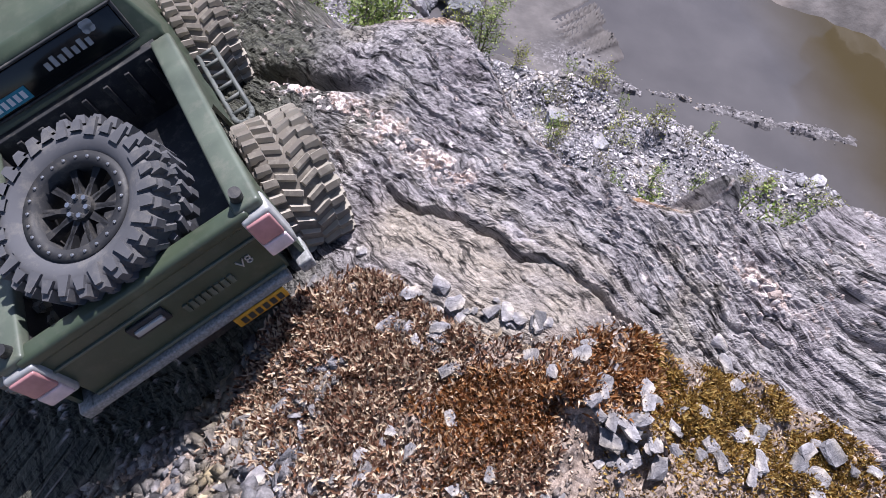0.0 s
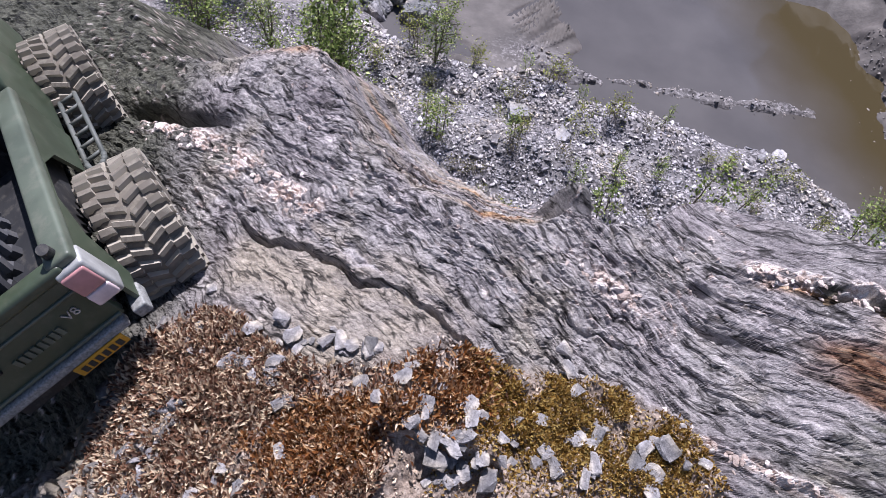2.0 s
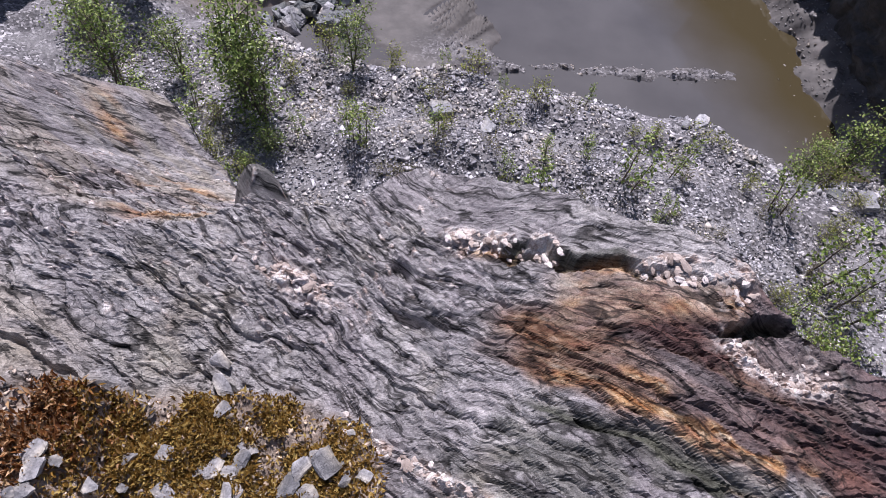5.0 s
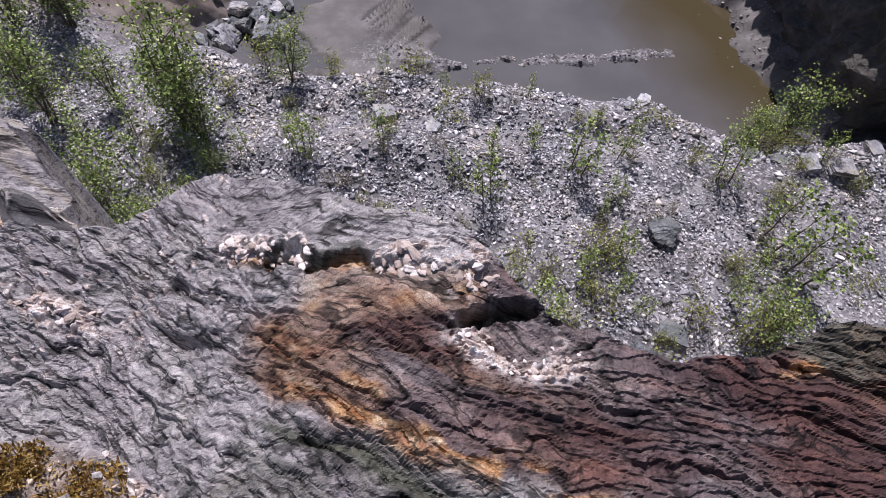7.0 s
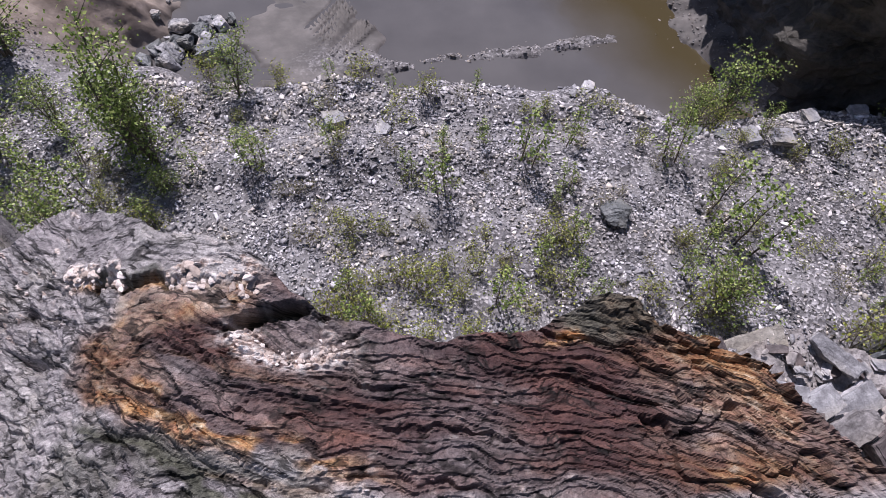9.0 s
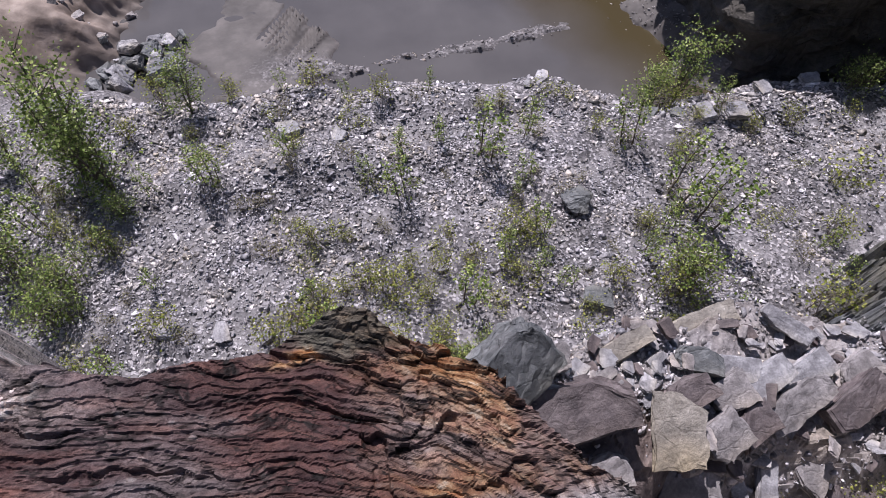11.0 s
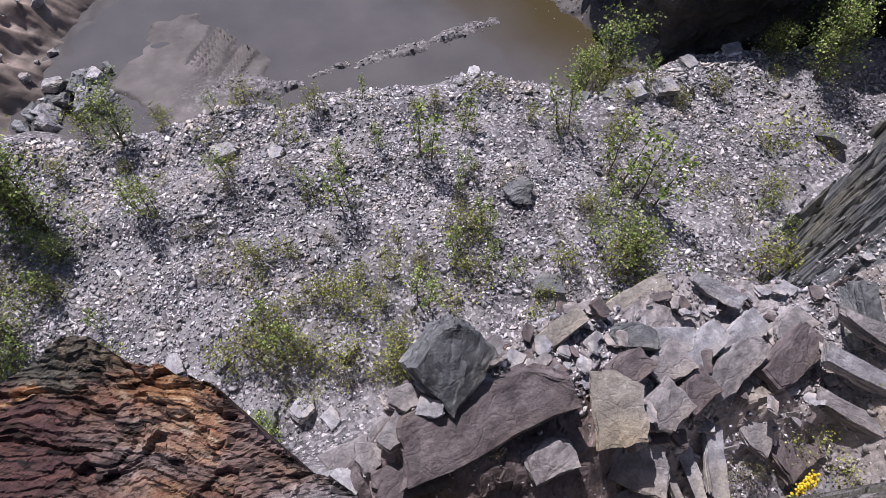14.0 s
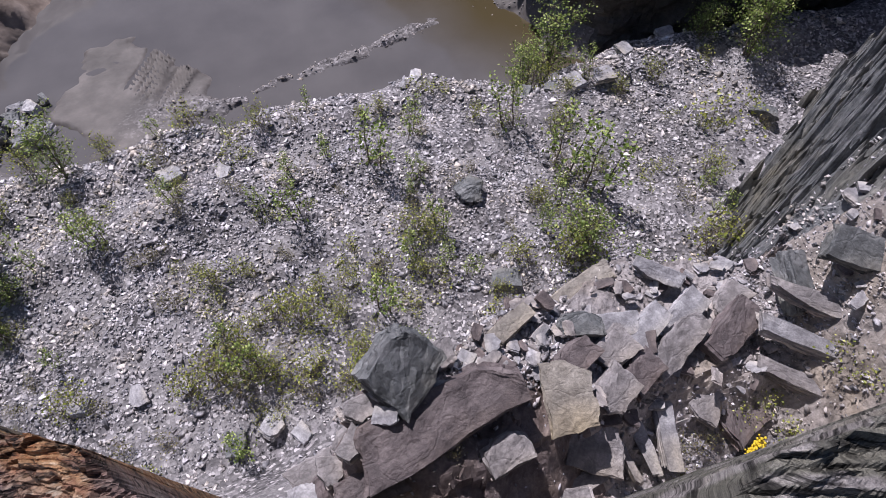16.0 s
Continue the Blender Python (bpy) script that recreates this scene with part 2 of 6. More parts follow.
def leaf_material(name, dark, lite, warm, at=(0.6, 0.93)):
    m, nt, b = mat(name)
    geo = nt.nodes.new("ShaderNodeNewGeometry")
    col = ramp(nt, geo.outputs["Random Per Island"], [(0.0, dark), (at[0], lite), (at[1], warm), (1.0, warm)])
    nt.links.new(mix(nt, 0.5, col, ramp(nt, tex(nt, 3.0), [(0.3, (0.6, 0.65, 0.6)), (0.7, (1.25, 1.2, 1.1))]), "MULTIPLY"), b.inputs["Base Color"])
    b.inputs["Roughness"].default_value = 0.5
    b.inputs["Transmission Weight"].default_value = 0.0
    tr = nt.nodes.new("ShaderNodeBsdfTranslucent")
    nt.links.new(col, tr.inputs[0])
    mx = nt.nodes.new("ShaderNodeMixShader")
    mx.inputs[0].default_value = 0.3
    out = nt.nodes["Material Output"]
    nt.links.new(b.outputs[0], mx.inputs[1])
    nt.links.new(tr.outputs[0], mx.inputs[2])
    nt.links.new(mx.outputs[0], out.inputs[0])
    return m


def ground_material():
    m, nt, b = mat("waste rock ground")
    co = nt.nodes.new("ShaderNodeTexCoord")
    vor = nt.nodes.new("ShaderNodeTexVoronoi")
    vor.inputs["Scale"].default_value = 34.0
    nt.links.new(co.outputs["Object"], vor.inputs["Vector"])
    sep = nt.nodes.new("ShaderNodeSeparateColor")
    nt.links.new(vor.outputs["Color"], sep.inputs[0])
    chips = ramp(nt, sep.outputs[0], [(0.0, (0.045, 0.043, 0.047)), (0.5, (0.125, 0.119, 0.128)), (0.85, (0.26, 0.25, 0.265)), (1.0, (0.55, 0.53, 0.55))])
    big = ramp(nt, tex(nt, 0.9, 5), [(0.35, (0.75, 0.72, 0.70)), (0.65, (1.15, 1.12, 1.12))])
    col = mix(nt, 1.0, chips, big, "MULTIPLY")
    gravel = ramp(nt, tex(nt, 60, 5, 0.7), [(0.3, (0.10, 0.093, 0.095)), (0.7, (0.36, 0.34, 0.345))])
    col = mix(nt, ramp(nt, tex(nt, 1.7, 4), [(0.50, (0, 0, 0)), (0.64, (0.6, 0.6, 0.6))]), col, gravel)
    mud = ramp(nt, tex(nt, 2.2, 6), [(0.3, (0.055, 0.048, 0.046)), (0.5, (0.090, 0.079, 0.075)), (0.72, (0.15, 0.132, 0.125))])
    col = mix(nt, attr(nt, "mud"), col, mud)
    dirt = ramp(nt, tex(nt, 3.0, 6), [(0.3, (0.11, 0.08, 0.064)), (0.5, (0.22, 0.168, 0.138)), (0.7, (0.38, 0.305, 0.26))])
    col = mix(nt, attr(nt, "dirt"), col, dirt)
    nt.links.new(col, b.inputs["Base Color"])
    rr = nt.nodes.new("ShaderNodeMapRange")
    rr.inputs["To Min"].default_value, rr.inputs["To Max"].default_value = 0.85, 0.75
    nt.links.new(attr(nt, "mud"), rr.inputs["Value"])
    nt.links.new(rr.outputs[0], b.inputs["Roughness"])
    h = mix(nt, attr(nt, "mud"), mix(nt, 0.5, vor.outputs["Distance"], tex(nt, 40, 6)), tex(nt, 7, 4))
    bump(nt, b, h, 0.5, 0.03)
    return m


def water_material():
    m, nt, b = mat("pool water")
    co = nt.nodes.new("ShaderNodeTexCoord")
    sp = nt.nodes.new("ShaderNodeSeparateXYZ")
    nt.links.new(co.outputs["Object"], sp.inputs[0])
    ma = nt.nodes.new("ShaderNodeMath")
    ma.operation = "MULTIPLY_ADD"
    ma.inputs[1].default_value, ma.inputs[2].default_value = 0.9, 0.0
    nt.links.new(tex(nt, 0.8, 4), ma.inputs[0])
    ad = nt.nodes.new("ShaderNodeMath")
    sl = nt.nodes.new("ShaderNodeMath")
    sl.operation = "MULTIPLY_ADD"
    sl.inputs[1].default_value = 0.6
    nt.links.new(sp.outputs[1], sl.inputs[0])
    sub = nt.nodes.new("ShaderNodeMath")
    sub.inputs[1].default_value = -4.8
    nt.links.new(sp.outputs[0], sub.inputs[0])
    nt.links.new(sub.outputs[0], sl.inputs[2])
    nt.links.new(sl.outputs[0], ad.inputs[0])
    nt.links.new(ma.outputs[0], ad.inputs[1])
    mr = nt.nodes.new("ShaderNodeMapRange")
    mr.inputs["From Min"].default_value, mr.inputs["From Max"].default_value = 3.8, 5.4
    nt.links.new(ad.outputs[0], mr.inputs["Value"])
    silt = ramp(nt, tex(nt, 0.7, 5), [(0.35, (0.078, 0.073, 0.074)), (0.65, (0.105, 0.098, 0.098))])
    nt.links.new(mix(nt, mr.outputs[0], silt, (0.060, 0.047, 0.025)), b.inputs["Base Color"])
    b.inputs["Roughness"].default_value = 0.06
    b.inputs["IOR"].default_value = 1.33
    bump(nt, b, tex(nt, 9.0, 3), 0.05, 0.01)
    return m


M_ROCK = rock_material()
M_GROUND = ground_material()
M_WATER = water_material()
M_SCREE = stone_material("grey slate scree", (0.17, 0.163, 0.178), (0.37, 0.355, 0.378), (0.62, 0.60, 0.62), 14.0, 0.55, 0.008)
M_PALE = stone_material("pale slate", (0.13, 0.124, 0.134), (0.28, 0.27, 0.285), (0.46, 0.447, 0.46), 14.0, 0.55, 0.008, vary=0.4)
M_CHIP = stone_material("slate chips", (0.09, 0.085, 0.088), (0.215, 0.206, 0.212), (0.44, 0.424, 0.43), 85.0, 0.65, 0.003, 0.2, vary=0.6)
M_SLAB = stone_material("brown-grey slab", (0.10, 0.09, 0.09), (0.235, 0.214, 0.214), (0.42, 0.388, 0.388), 9.0, 0.6, 0.02, vary=0.4)
M_BROWN = stone_material("purple-brown slab", (0.055, 0.043, 0.045), (0.12, 0.096, 0.097), (0.22, 0.182, 0.18), 9.0, 0.6, 0.02, vary=0.4)
M_DARKROCK = stone_material("dark slate block", (0.05, 0.052, 0.055), (0.12, 0.125, 0.13), (0.24, 0.24, 0.245), 8.0, 0.5, 0.02, vary=0.4)
M_TAN = stone_material("tan-stained slab", (0.14, 0.122, 0.105), (0.26, 0.232, 0.20), (0.40, 0.362, 0.32), 9.0, 0.6, 0.02, 0.16, vary=0.3)
M_GRIT = stone_material("tan grit", (0.15, 0.11, 0.085), (0.36, 0.29, 0.24), (0.58, 0.52, 0.47), 160.0, 0.7, 0.001)
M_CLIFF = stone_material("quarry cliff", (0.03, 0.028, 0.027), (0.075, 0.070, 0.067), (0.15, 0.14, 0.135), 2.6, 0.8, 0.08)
M_LEAF = leaf_material("birch leaves", (0.07, 0.11, 0.02), (0.20, 0.28, 0.055), (0.46, 0.52, 0.17))
M_LEAF_Y = leaf_material("yellow-green leaves", (0.10, 0.13, 0.02), (0.28, 0.31, 0.05), (0.48, 0.48, 0.13))
M_WEED = leaf_material("dry weeds", (0.10, 0.10, 0.035), (0.20, 0.19, 0.07), (0.30, 0.25, 0.12))
M_BARK = simple("bark", (0.10, 0.08, 0.06), 0.85, 0, 0.4, 60, 0.5, 0.002)
M_MOSS_A = leaf_material("brown moss leaves", (0.035, 0.014, 0.010), (0.28, 0.145, 0.09), (0.80, 0.66, 0.50), (0.46, 0.82))
M_MOSS_B = leaf_material("rust moss leaves", (0.07, 0.024, 0.008), (0.30, 0.12, 0.035), (0.60, 0.40, 0.23), (0.5, 0.9))
M_MOSS_C = leaf_material("ochre moss leaves", (0.06, 0.028, 0.006), (0.29, 0.16, 0.03), (0.50, 0.36, 0.12), (0.5, 0.9))
M_YELLOW = simple("yellow petals", (0.62, 0.45, 0.02), 0.5, 0, 0.2, 80, 0)

# ---- ground ----
CREST_X = np.array([-9, -3, -1.1, 1.5, 2.9, 3.65, 4.3, 5.4, 6.3, 7.6, 12])
CREST_Y = np.array([8.5, 6.8, 6.2, 6.15, 6.25, 5.75, 5.50, 5.58, 5.52, 5.35, 4.8])
WATER_Z = -5.8


def crest_y(x):
    return np.interp(x, CREST_X, CREST_Y)


def ground_parts(x, y):
    """Waste-rock bench, its far crest, the pool's bed with a mud flat and a spit, and the banks."""
    bench = -4.95 - 0.14 * np.clip(-x - 0.3, 0, 4) + 0.10 * fbm(x * 0.7, y * 0.7, 3) + 0.035 * fbm(x * 3, y * 3, 3)
    bench += 0.25 * smooth(4.5, 9, x)
    edge = crest_y(x) + 0.10 * vnoise(x * 2.1, y * 0 + 3)
    bench += 0.10 * np.exp(-(((y - edge + 0.25) / 0.25) ** 2)) + 0.18 * np.exp(-(((y - 5.0) / 0.35) ** 2)) * smooth(1.5, 0.0, x) * smooth(-3.5, -1.5, x)
    over = smooth(0.0, 1.1, y - edge)
    pool = -6.1 + 0.03 * fbm(x, y, 3)
    mud = smooth(1.25, 0.75, np.hypot((x + 0.95) / 1.35, (y - 8.35) / 1.25) + 0.22 * fbm(x * 0.9, y * 0.9, 3) + 0.10 * fbm(x * 4, y * 4, 3)) * smooth(6.4, 7.3, y)
    pool = pool + 0.335 * mud + 0.02 * mud * fbm(x * 2.5, y * 2.5, 4)
    spit_y = 7.66 + 0.10 * np.clip(x, 0, 5) + 0.022 * np.clip(x, 0, 5) ** 2 + 0.07 * fbm(x * 1.7, x * 0 + 1, 3)
    spit = np.exp(-(((y - spit_y) / (0.30 + 0.16 * smooth(2, 4, x))) ** 2)) * smooth(-1.4, -0.3, x) * smooth(4.4, 3.9, x)
    pool = pool + 0.322 * spit * (1 - mud) + 0.05 * spit * mud + 0.045 * spit * fbm(x * 4, y * 9, 4)
    ruts = np.zeros_like(x)
    for off, dep in ((0.05, 0.06), (0.13, 0.05), (0.27, 0.06), (0.40, 0.05), (0.52, 0.07), (0.78, 0.05), (0.86, 0.07), (0.95, 0.05), (1.03, 0.07)):
        lx = -1.05 + off + 0.60 * (y - 8.5) - 0.06 * (y - 8.5) ** 2 + 0.02 * np.sin(y * 5 + off * 9)
        ruts += 2.2 * dep * (np.exp(-(((x - lx) / 0.03) ** 2)) - 0.8 * np.exp(-(((x - lx - 0.05) / 0.03) ** 2))) * smooth(8.5 - off, 8.8 - off, y) * smooth(9.6, 9.4, y)
    pool = pool - ruts * mud
    z = bench * (1 - over) + pool * over
    far = smooth(9.9, 15.5, y + 0.1 * x + 0.15 * fbm(x * 1.2, y, 3))
    z += far * 1.6
    dirt = smooth(-2.2, -4.0, x - 0.30 * (y - 9.4) + 0.25 * fbm(x, y, 3) + 0.12 * fbm(x * 4, y * 4, 3)) * smooth(7.2, 8.6, y)
    z += 1.1 * dirt
    z += (0.75 * smooth(4.55, 5.9, x + 0.15 * (y - 8) + 0.2 * fbm(x * 2, y * 2, 3)) + 2.4 * smooth(6.0, 8.0, x - 0.1 * (y - 9))) * smooth(6.3, 7.0, y)
    z += 1.8 * smooth(2.2, 0.6, y) + 3.0 * smooth(0.3, -1.5, y)
    stain = np.clip(over * smooth(6.3, 7.2, y) * 1.2, 0, 1) * (1 - spit * 0.7)
    dirt = np.maximum(np.clip(1.6 * dirt, 0, 1), smooth(0.0, 0.05, far) * smooth(3.0, 1.5, x))
    return z, stain, dirt


gx = np.concatenate([np.linspace(-900, -12, 14), np.linspace(-11, -5, 40), np.linspace(-4.95, 7, 230), np.linspace(7.1, 14, 50), np.linspace(16, 900, 14)])
gy = np.concatenate([np.linspace(-900, -6, 14), np.linspace(-5, 1.9, 40), np.linspace(1.96, 7, 110), np.linspace(7.02, 10.6, 150), np.linspace(10.7, 16, 40), np.linspace(18, 900, 14)])
GX, GY = np.meshgrid(gx, gy, indexing="ij")
GZ, GM, GD = ground_parts(GX, GY)
ground = tagged(new("ground", grid_mesh("ground", GX, GY, GZ, {"mud": GM, "dirt": GD})), "grey waste-rock bench above a muddy quarry floor", "ground", kind="structure")
ground.data.materials.append(M_GROUND)
wx, wy = np.meshgrid(np.linspace(-7, 12, 10), np.linspace(5, 18, 10), indexing="ij")
water = tagged(new("water", grid_mesh("water", wx, wy, wx * 0 + WATER_Z)), "still brown-grey silty water in a quarry pool", "water", kind="structure")
water.data.materials.append(M_WATER)


def ground_at(x, y):
    return float(ground_parts(np.array([float(x)]), np.array([float(y)]))[0][0])


# ---- cliffs round the pool ----
def cliff(name, base, foot, rise, lean, label, seed, amp=0.35):
    """A rough quarry face that climbs from a line on the ground, leaning back."""
    base = np.array(base, float)
    seg = np.r_[0, np.cumsum(np.hypot(*np.diff(base, axis=0).T))]
    s, h = np.linspace(0, seg[-1], int(seg[-1] / 0.07)), np.linspace(0, 1, 70)
    S, Hh = np.meshgrid(s, h, indexing="ij")
    bx, by = np.interp(S, seg, base[:, 0]), np.interp(S, seg, base[:, 1])
    dx, dy = np.gradient(bx, axis=0), np.gradient(by, axis=0)
    ln = np.hypot(dx, dy) + 1e-9
    nx, ny = dy / ln, -dx / ln
    off = lean * Hh * rise + amp * (fbm(S * 0.8 + seed, Hh * rise * 1.0, 5, 0.6)) * (0.25 + Hh) + 0.10 * np.abs(fbm(S * 2.5 - Hh * 4, Hh * rise * 3 + seed, 4))
    me = grid_mesh(name, bx + nx * off, by + ny * off, foot + Hh * rise + 0.12 * fbm(S * 1.1, Hh * 5 + seed, 4))
    me.polygons.foreach_set("use_smooth", np.zeros(len(me.polygons), dtype=bool))
    ob = tagged(new(name, me), label, "cliff", kind="structure")
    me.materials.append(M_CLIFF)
    return ob


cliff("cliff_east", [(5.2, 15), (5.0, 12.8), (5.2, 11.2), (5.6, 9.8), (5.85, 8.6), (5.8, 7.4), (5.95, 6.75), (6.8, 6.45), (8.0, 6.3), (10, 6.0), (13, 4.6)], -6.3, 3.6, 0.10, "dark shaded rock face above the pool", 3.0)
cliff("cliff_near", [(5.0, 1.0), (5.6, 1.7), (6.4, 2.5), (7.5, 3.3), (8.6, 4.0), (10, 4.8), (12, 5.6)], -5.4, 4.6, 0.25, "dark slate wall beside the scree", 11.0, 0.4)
cliff("cliff_west", [(-5.9, 7.2), (-5.5, 8.2), (-5.8, 9.4), (-6.6, 10.5), (-7.5, 12)][::-1], -6.0, 3.5, 0.5, "broken rock bank beside the pool", 23.0, 0.25)

# ---- near outcrop ----
RIM_X = np.array([-1.6, -0.98, -0.85, -0.71, -0.58, -0.5, -0.44, -0.36, -0.27, -0.2, -0.17, -0.08, -0.05, -0.03, 0.0, 0.03, 0.065, 0.1, 0.135, 0.19, 0.225, 0.25, 0.265, 0.3, 0.32, 0.35, 0.385, 0.43, 0.52, 0.575, 0.61, 0.65, 0.72, 0.755, 0.82, 0.88, 0.95])
RIM_Y = np.array([1.0, 0.84, 0.70, 0.70, 0.72, 0.62, 0.54, 0.47, 0.45, 0.48, 0.53, 0.555, 0.585, 0.62, 0.638, 0.632, 0.607, 0.575, 0.545, 0.505, 0.496, 0.482, 0.468, 0.443, 0.430, 0.418, 0.417, 0.420, 0.445, 0.471, 0.468, 0.43, 0.378, 0.333, 0.27, 0.18, 0.0])
TX = np.linspace(-1.6, 1.0, 521)
TZ = np.interp(TX, [-1.6, -1, -0.7, -0.45, -0.3, -0.15, -0.05, 0.02, 0.1, 0.18, 0.25, 0.4, 0.55, 0.75, 1.0], [-0.3, -0.15, -0.06, 0.035, 0.075, 0.015, -0.005, 0.012, 0.09, 0.165, 0.19, 0.13, 0.07, 0.115, 0.05])
KER = np.exp(-np.linspace(-2, 2, 25) ** 2)
TZ = np.convolve(np.pad(TZ, 12, mode="edge"), KER / KER.sum(), mode="valid")
SLOPE = np.interp(TX, [-1.6, -0.25, -0.15, -0.08, -0.02, 0.03, 0.16, 0.24, 0.34, 0.42, 0.52, 0.59, 0.68, 1.0], [0.5, 0.5, 0.40, 0.30, 0.55, 0.62, 0.56, 0.40, 0.12, 0.03, 0.04, 0.35, 0.65, 0.7])
FOL = np.cumsum(SLOPE) * (TX[1] - TX[0])


def shift(x):
    """How far the dip in the rock carries its features away from the viewer."""
    return np.interp(x, [-0.45, -0.3, -0.15, -0.05, 0.02, 0.1], [0, 0.009, 0.025, 0.018, 0.006, 0])


def moss_edge(x):
    return np.interp(x, [-0.75, -0.6, -0.57, -0.52, -0.47, -0.43, -0.38, -0.3, -0.27, -0.22, -0.15, -0.07, -0.04, 0.0, 0.03, 0.06], [-0.1, 0.15, 0.25, 0.295, 0.285, 0.265, 0.25, 0.265, 0.305, 0.30, 0.312, 0.335, 0.32, 0.335, 0.29, -0.1])


def blob(x, y, cx, cy, rx, ry, turn=0.0):
    c, s = math.cos(turn), math.sin(turn)
    u, v = (x - cx) * c + (y - cy) * s, -(x - cx) * s + (y - cy) * c
    return np.exp(-((u / rx) ** 2) - (v / ry) ** 2)


def lenses(x, layer, su, sv, seed, share):
    """Short cracks that open along the layering."""
    rid, du, dv, gap = cells(x * su, layer * sv, seed)
    return np.exp(-((dv / (0.06 + 0.0009 * sv)) ** 4) - (du / 0.42) ** 4) * smooth(share, share + 0.3, rid)


def rock_parts(x, y):
    """Height of the outcrop and the weights of its stains and painted shade."""
    y = y - shift(x)
    layer = y + np.interp(x, TX, FOL) + 0.007 * fbm(x * 7, y * 9, 3) + 0.0038 * fbm(x * 30, y * 34, 3)
    z = np.interp(x, TX, TZ) + 0.006 * fbm(x * 5, y * 6, 3)
    soil = smooth(0.012, -0.012, y - moss_edge(x) + 0.012 * fbm(x * 25, y * 25, 3))
    crack = y - (0.42 - 0.33 * (x + 0.56) + 0.008 * fbm(x * 14, y * 0 + 5, 3) + 0.004 * fbm(x * 70, y * 0 + 9, 2))
    there = smooth(-0.62, -0.5, x) * smooth(-0.16, -0.24, x)
    z += (0.008 * smooth(-0.001, 0.002, crack) * smooth(0.06, 0.0, crack) - 0.012 * np.exp(-((crack / 0.003) ** 4)) * smooth(-0.4, 0.1, fbm(x * 16, y * 0 + 3, 3))) * there
    tan = smooth(0.02, -0.01, crack) * (1 - soil) * smooth(-0.56, -0.5, x) * smooth(-0.14, -0.22, x)
    tan = np.clip(tan * (0.75 + 0.5 * fbm(x * 12, y * 20, 3)), 0, 1)
    tan = np.maximum(tan, 0.7 * (1 - soil) * np.exp(-(((crack - 0.02) / 0.02) ** 2)) * smooth(-0.6, -0.5, x) * smooth(-0.2, -0.28, x) * smooth(-0.3, 0.2, fbm(x * 20, layer * 40, 3)))
    # the hollow behind its ledge
    ty = np.interp(x, [0.0, 0.067, 0.145, 0.192, 0.231, 0.28], [0.545, 0.515, 0.476, 0.456, 0.446, 0.440]) + 0.0028 * fbm(x * 60, y * 0, 2) + 0.002 * fbm(x * 150, y * 80, 2)
    shelf = smooth(-0.001, 0.006, y - ty) * smooth(-0.06, -0.03, x) * smooth(0.29, 0.27, x)
    body = smooth(0.12, 0.16, x) * smooth(0.28, 0.255, x) * smooth(0.408, 0.42, y) * (1 - shelf)
    calm = np.clip(np.maximum(0.8 * tan, np.maximum(0.65 * shelf, 0.85 * body)), 0, 1)
    # flakes, steps and short cracks
    wx, wl = x + 0.005 * fbm(x * 40, layer * 80, 2), layer + 0.0035 * fbm(x * 60, layer * 90, 3)
    keep = (1 - soil) * (1 - calm)
    for su, sv, hh, tl, sd in ((8, 24, 0.0040, 0.0032, 140), (17, 44, 0.0032, 0.0038, 0), (50, 100, 0.0013, 0.0018, 40), (125, 220, 0.0006, 0.0008, 90)):
        rid, du, dv, gap = cells(wx * su, wl * sv, sd)
        z += keep * (0.50 - 0.30 * smooth(0.24, 0.36, x) - 0.12 * smooth(-0.3, -0.45, x)) * (hh * rid - tl * dv * (0.7 + 0.6 * rid) - hh * 1.2 * smooth(0.12, 0.0, gap))
    east = smooth(0.26, 0.38, x)
    z -= keep * ((1 - 0.75 * east) * 0.0042 * lenses(wx, wl, 16, 44, 7, 0.4) + (1 - 0.6 * east) * 0.0036 * lenses(wx, wl, 50, 86, 19, 0.15))
    sl = layer * 46 + 0.9 * fbm(x * 5, layer * 9, 3)
    sl2 = layer * 110 + 1.1 * fbm(x * 9, layer * 20, 3)
    z += keep * east * (0.0022 * (1 - (sl - np.floor(sl))) * smooth(-0.5, 0.3, fbm(x * 7, layer * 30, 2)) + 0.0022 * (1 - (sl2 - np.floor(sl2))))
    z -= keep * east * 0.006 * lenses(wx, wl, 6, 40, 51, 0.15)
    z -= 0.003 * (1 - soil) * (0.3 + 0.7 * calm) * lenses(wx, wl, 26, 80, 63, 0.2)
    z -= keep * (1 - 0.4 * east) * (0.12 + 0.88 * east) * (0.0030 * lenses(wx, wl, 7, 60, 201, 0.1) + 0.0014 * lenses(wx, wl, 20, 130, 233, -0.2))
    z += keep * (0.0018 - 0.0008 * east) * fbm(x * 90, layer * 170, 3) + (1 - soil) * 0.0010 * fbm(x * 240, y * 240, 2)
    z += soil * (0.006 * fbm(x * 40, y * 40, 4) + 0.022 * smooth(-0.2, -0.1, x))
    rid, du, dv, gap = cells(x * 22 + 1.5 * fbm(x * 16, y * 16, 3), layer * 34 + 1.2 * fbm(x * 18 + 5, y * 18, 3), 111)
    broken = smooth(0.55, 0.63, x)
    z += broken * (0.005 * rid - 0.006 * dv - 0.001 * smooth(0.14, 0.0, gap))
    z -= 0.08 * smooth(-0.46, -0.66, x) * smooth(0.26, 0.10, y)
    # low step with moss, lumps at the tip and at the end
    z += 0.022 * smooth(0.01, -0.004, np.maximum(np.abs(x + 0.245) - 0.042 + 0.3 * (y - 0.26), np.abs(y - 0.258) - 0.048))
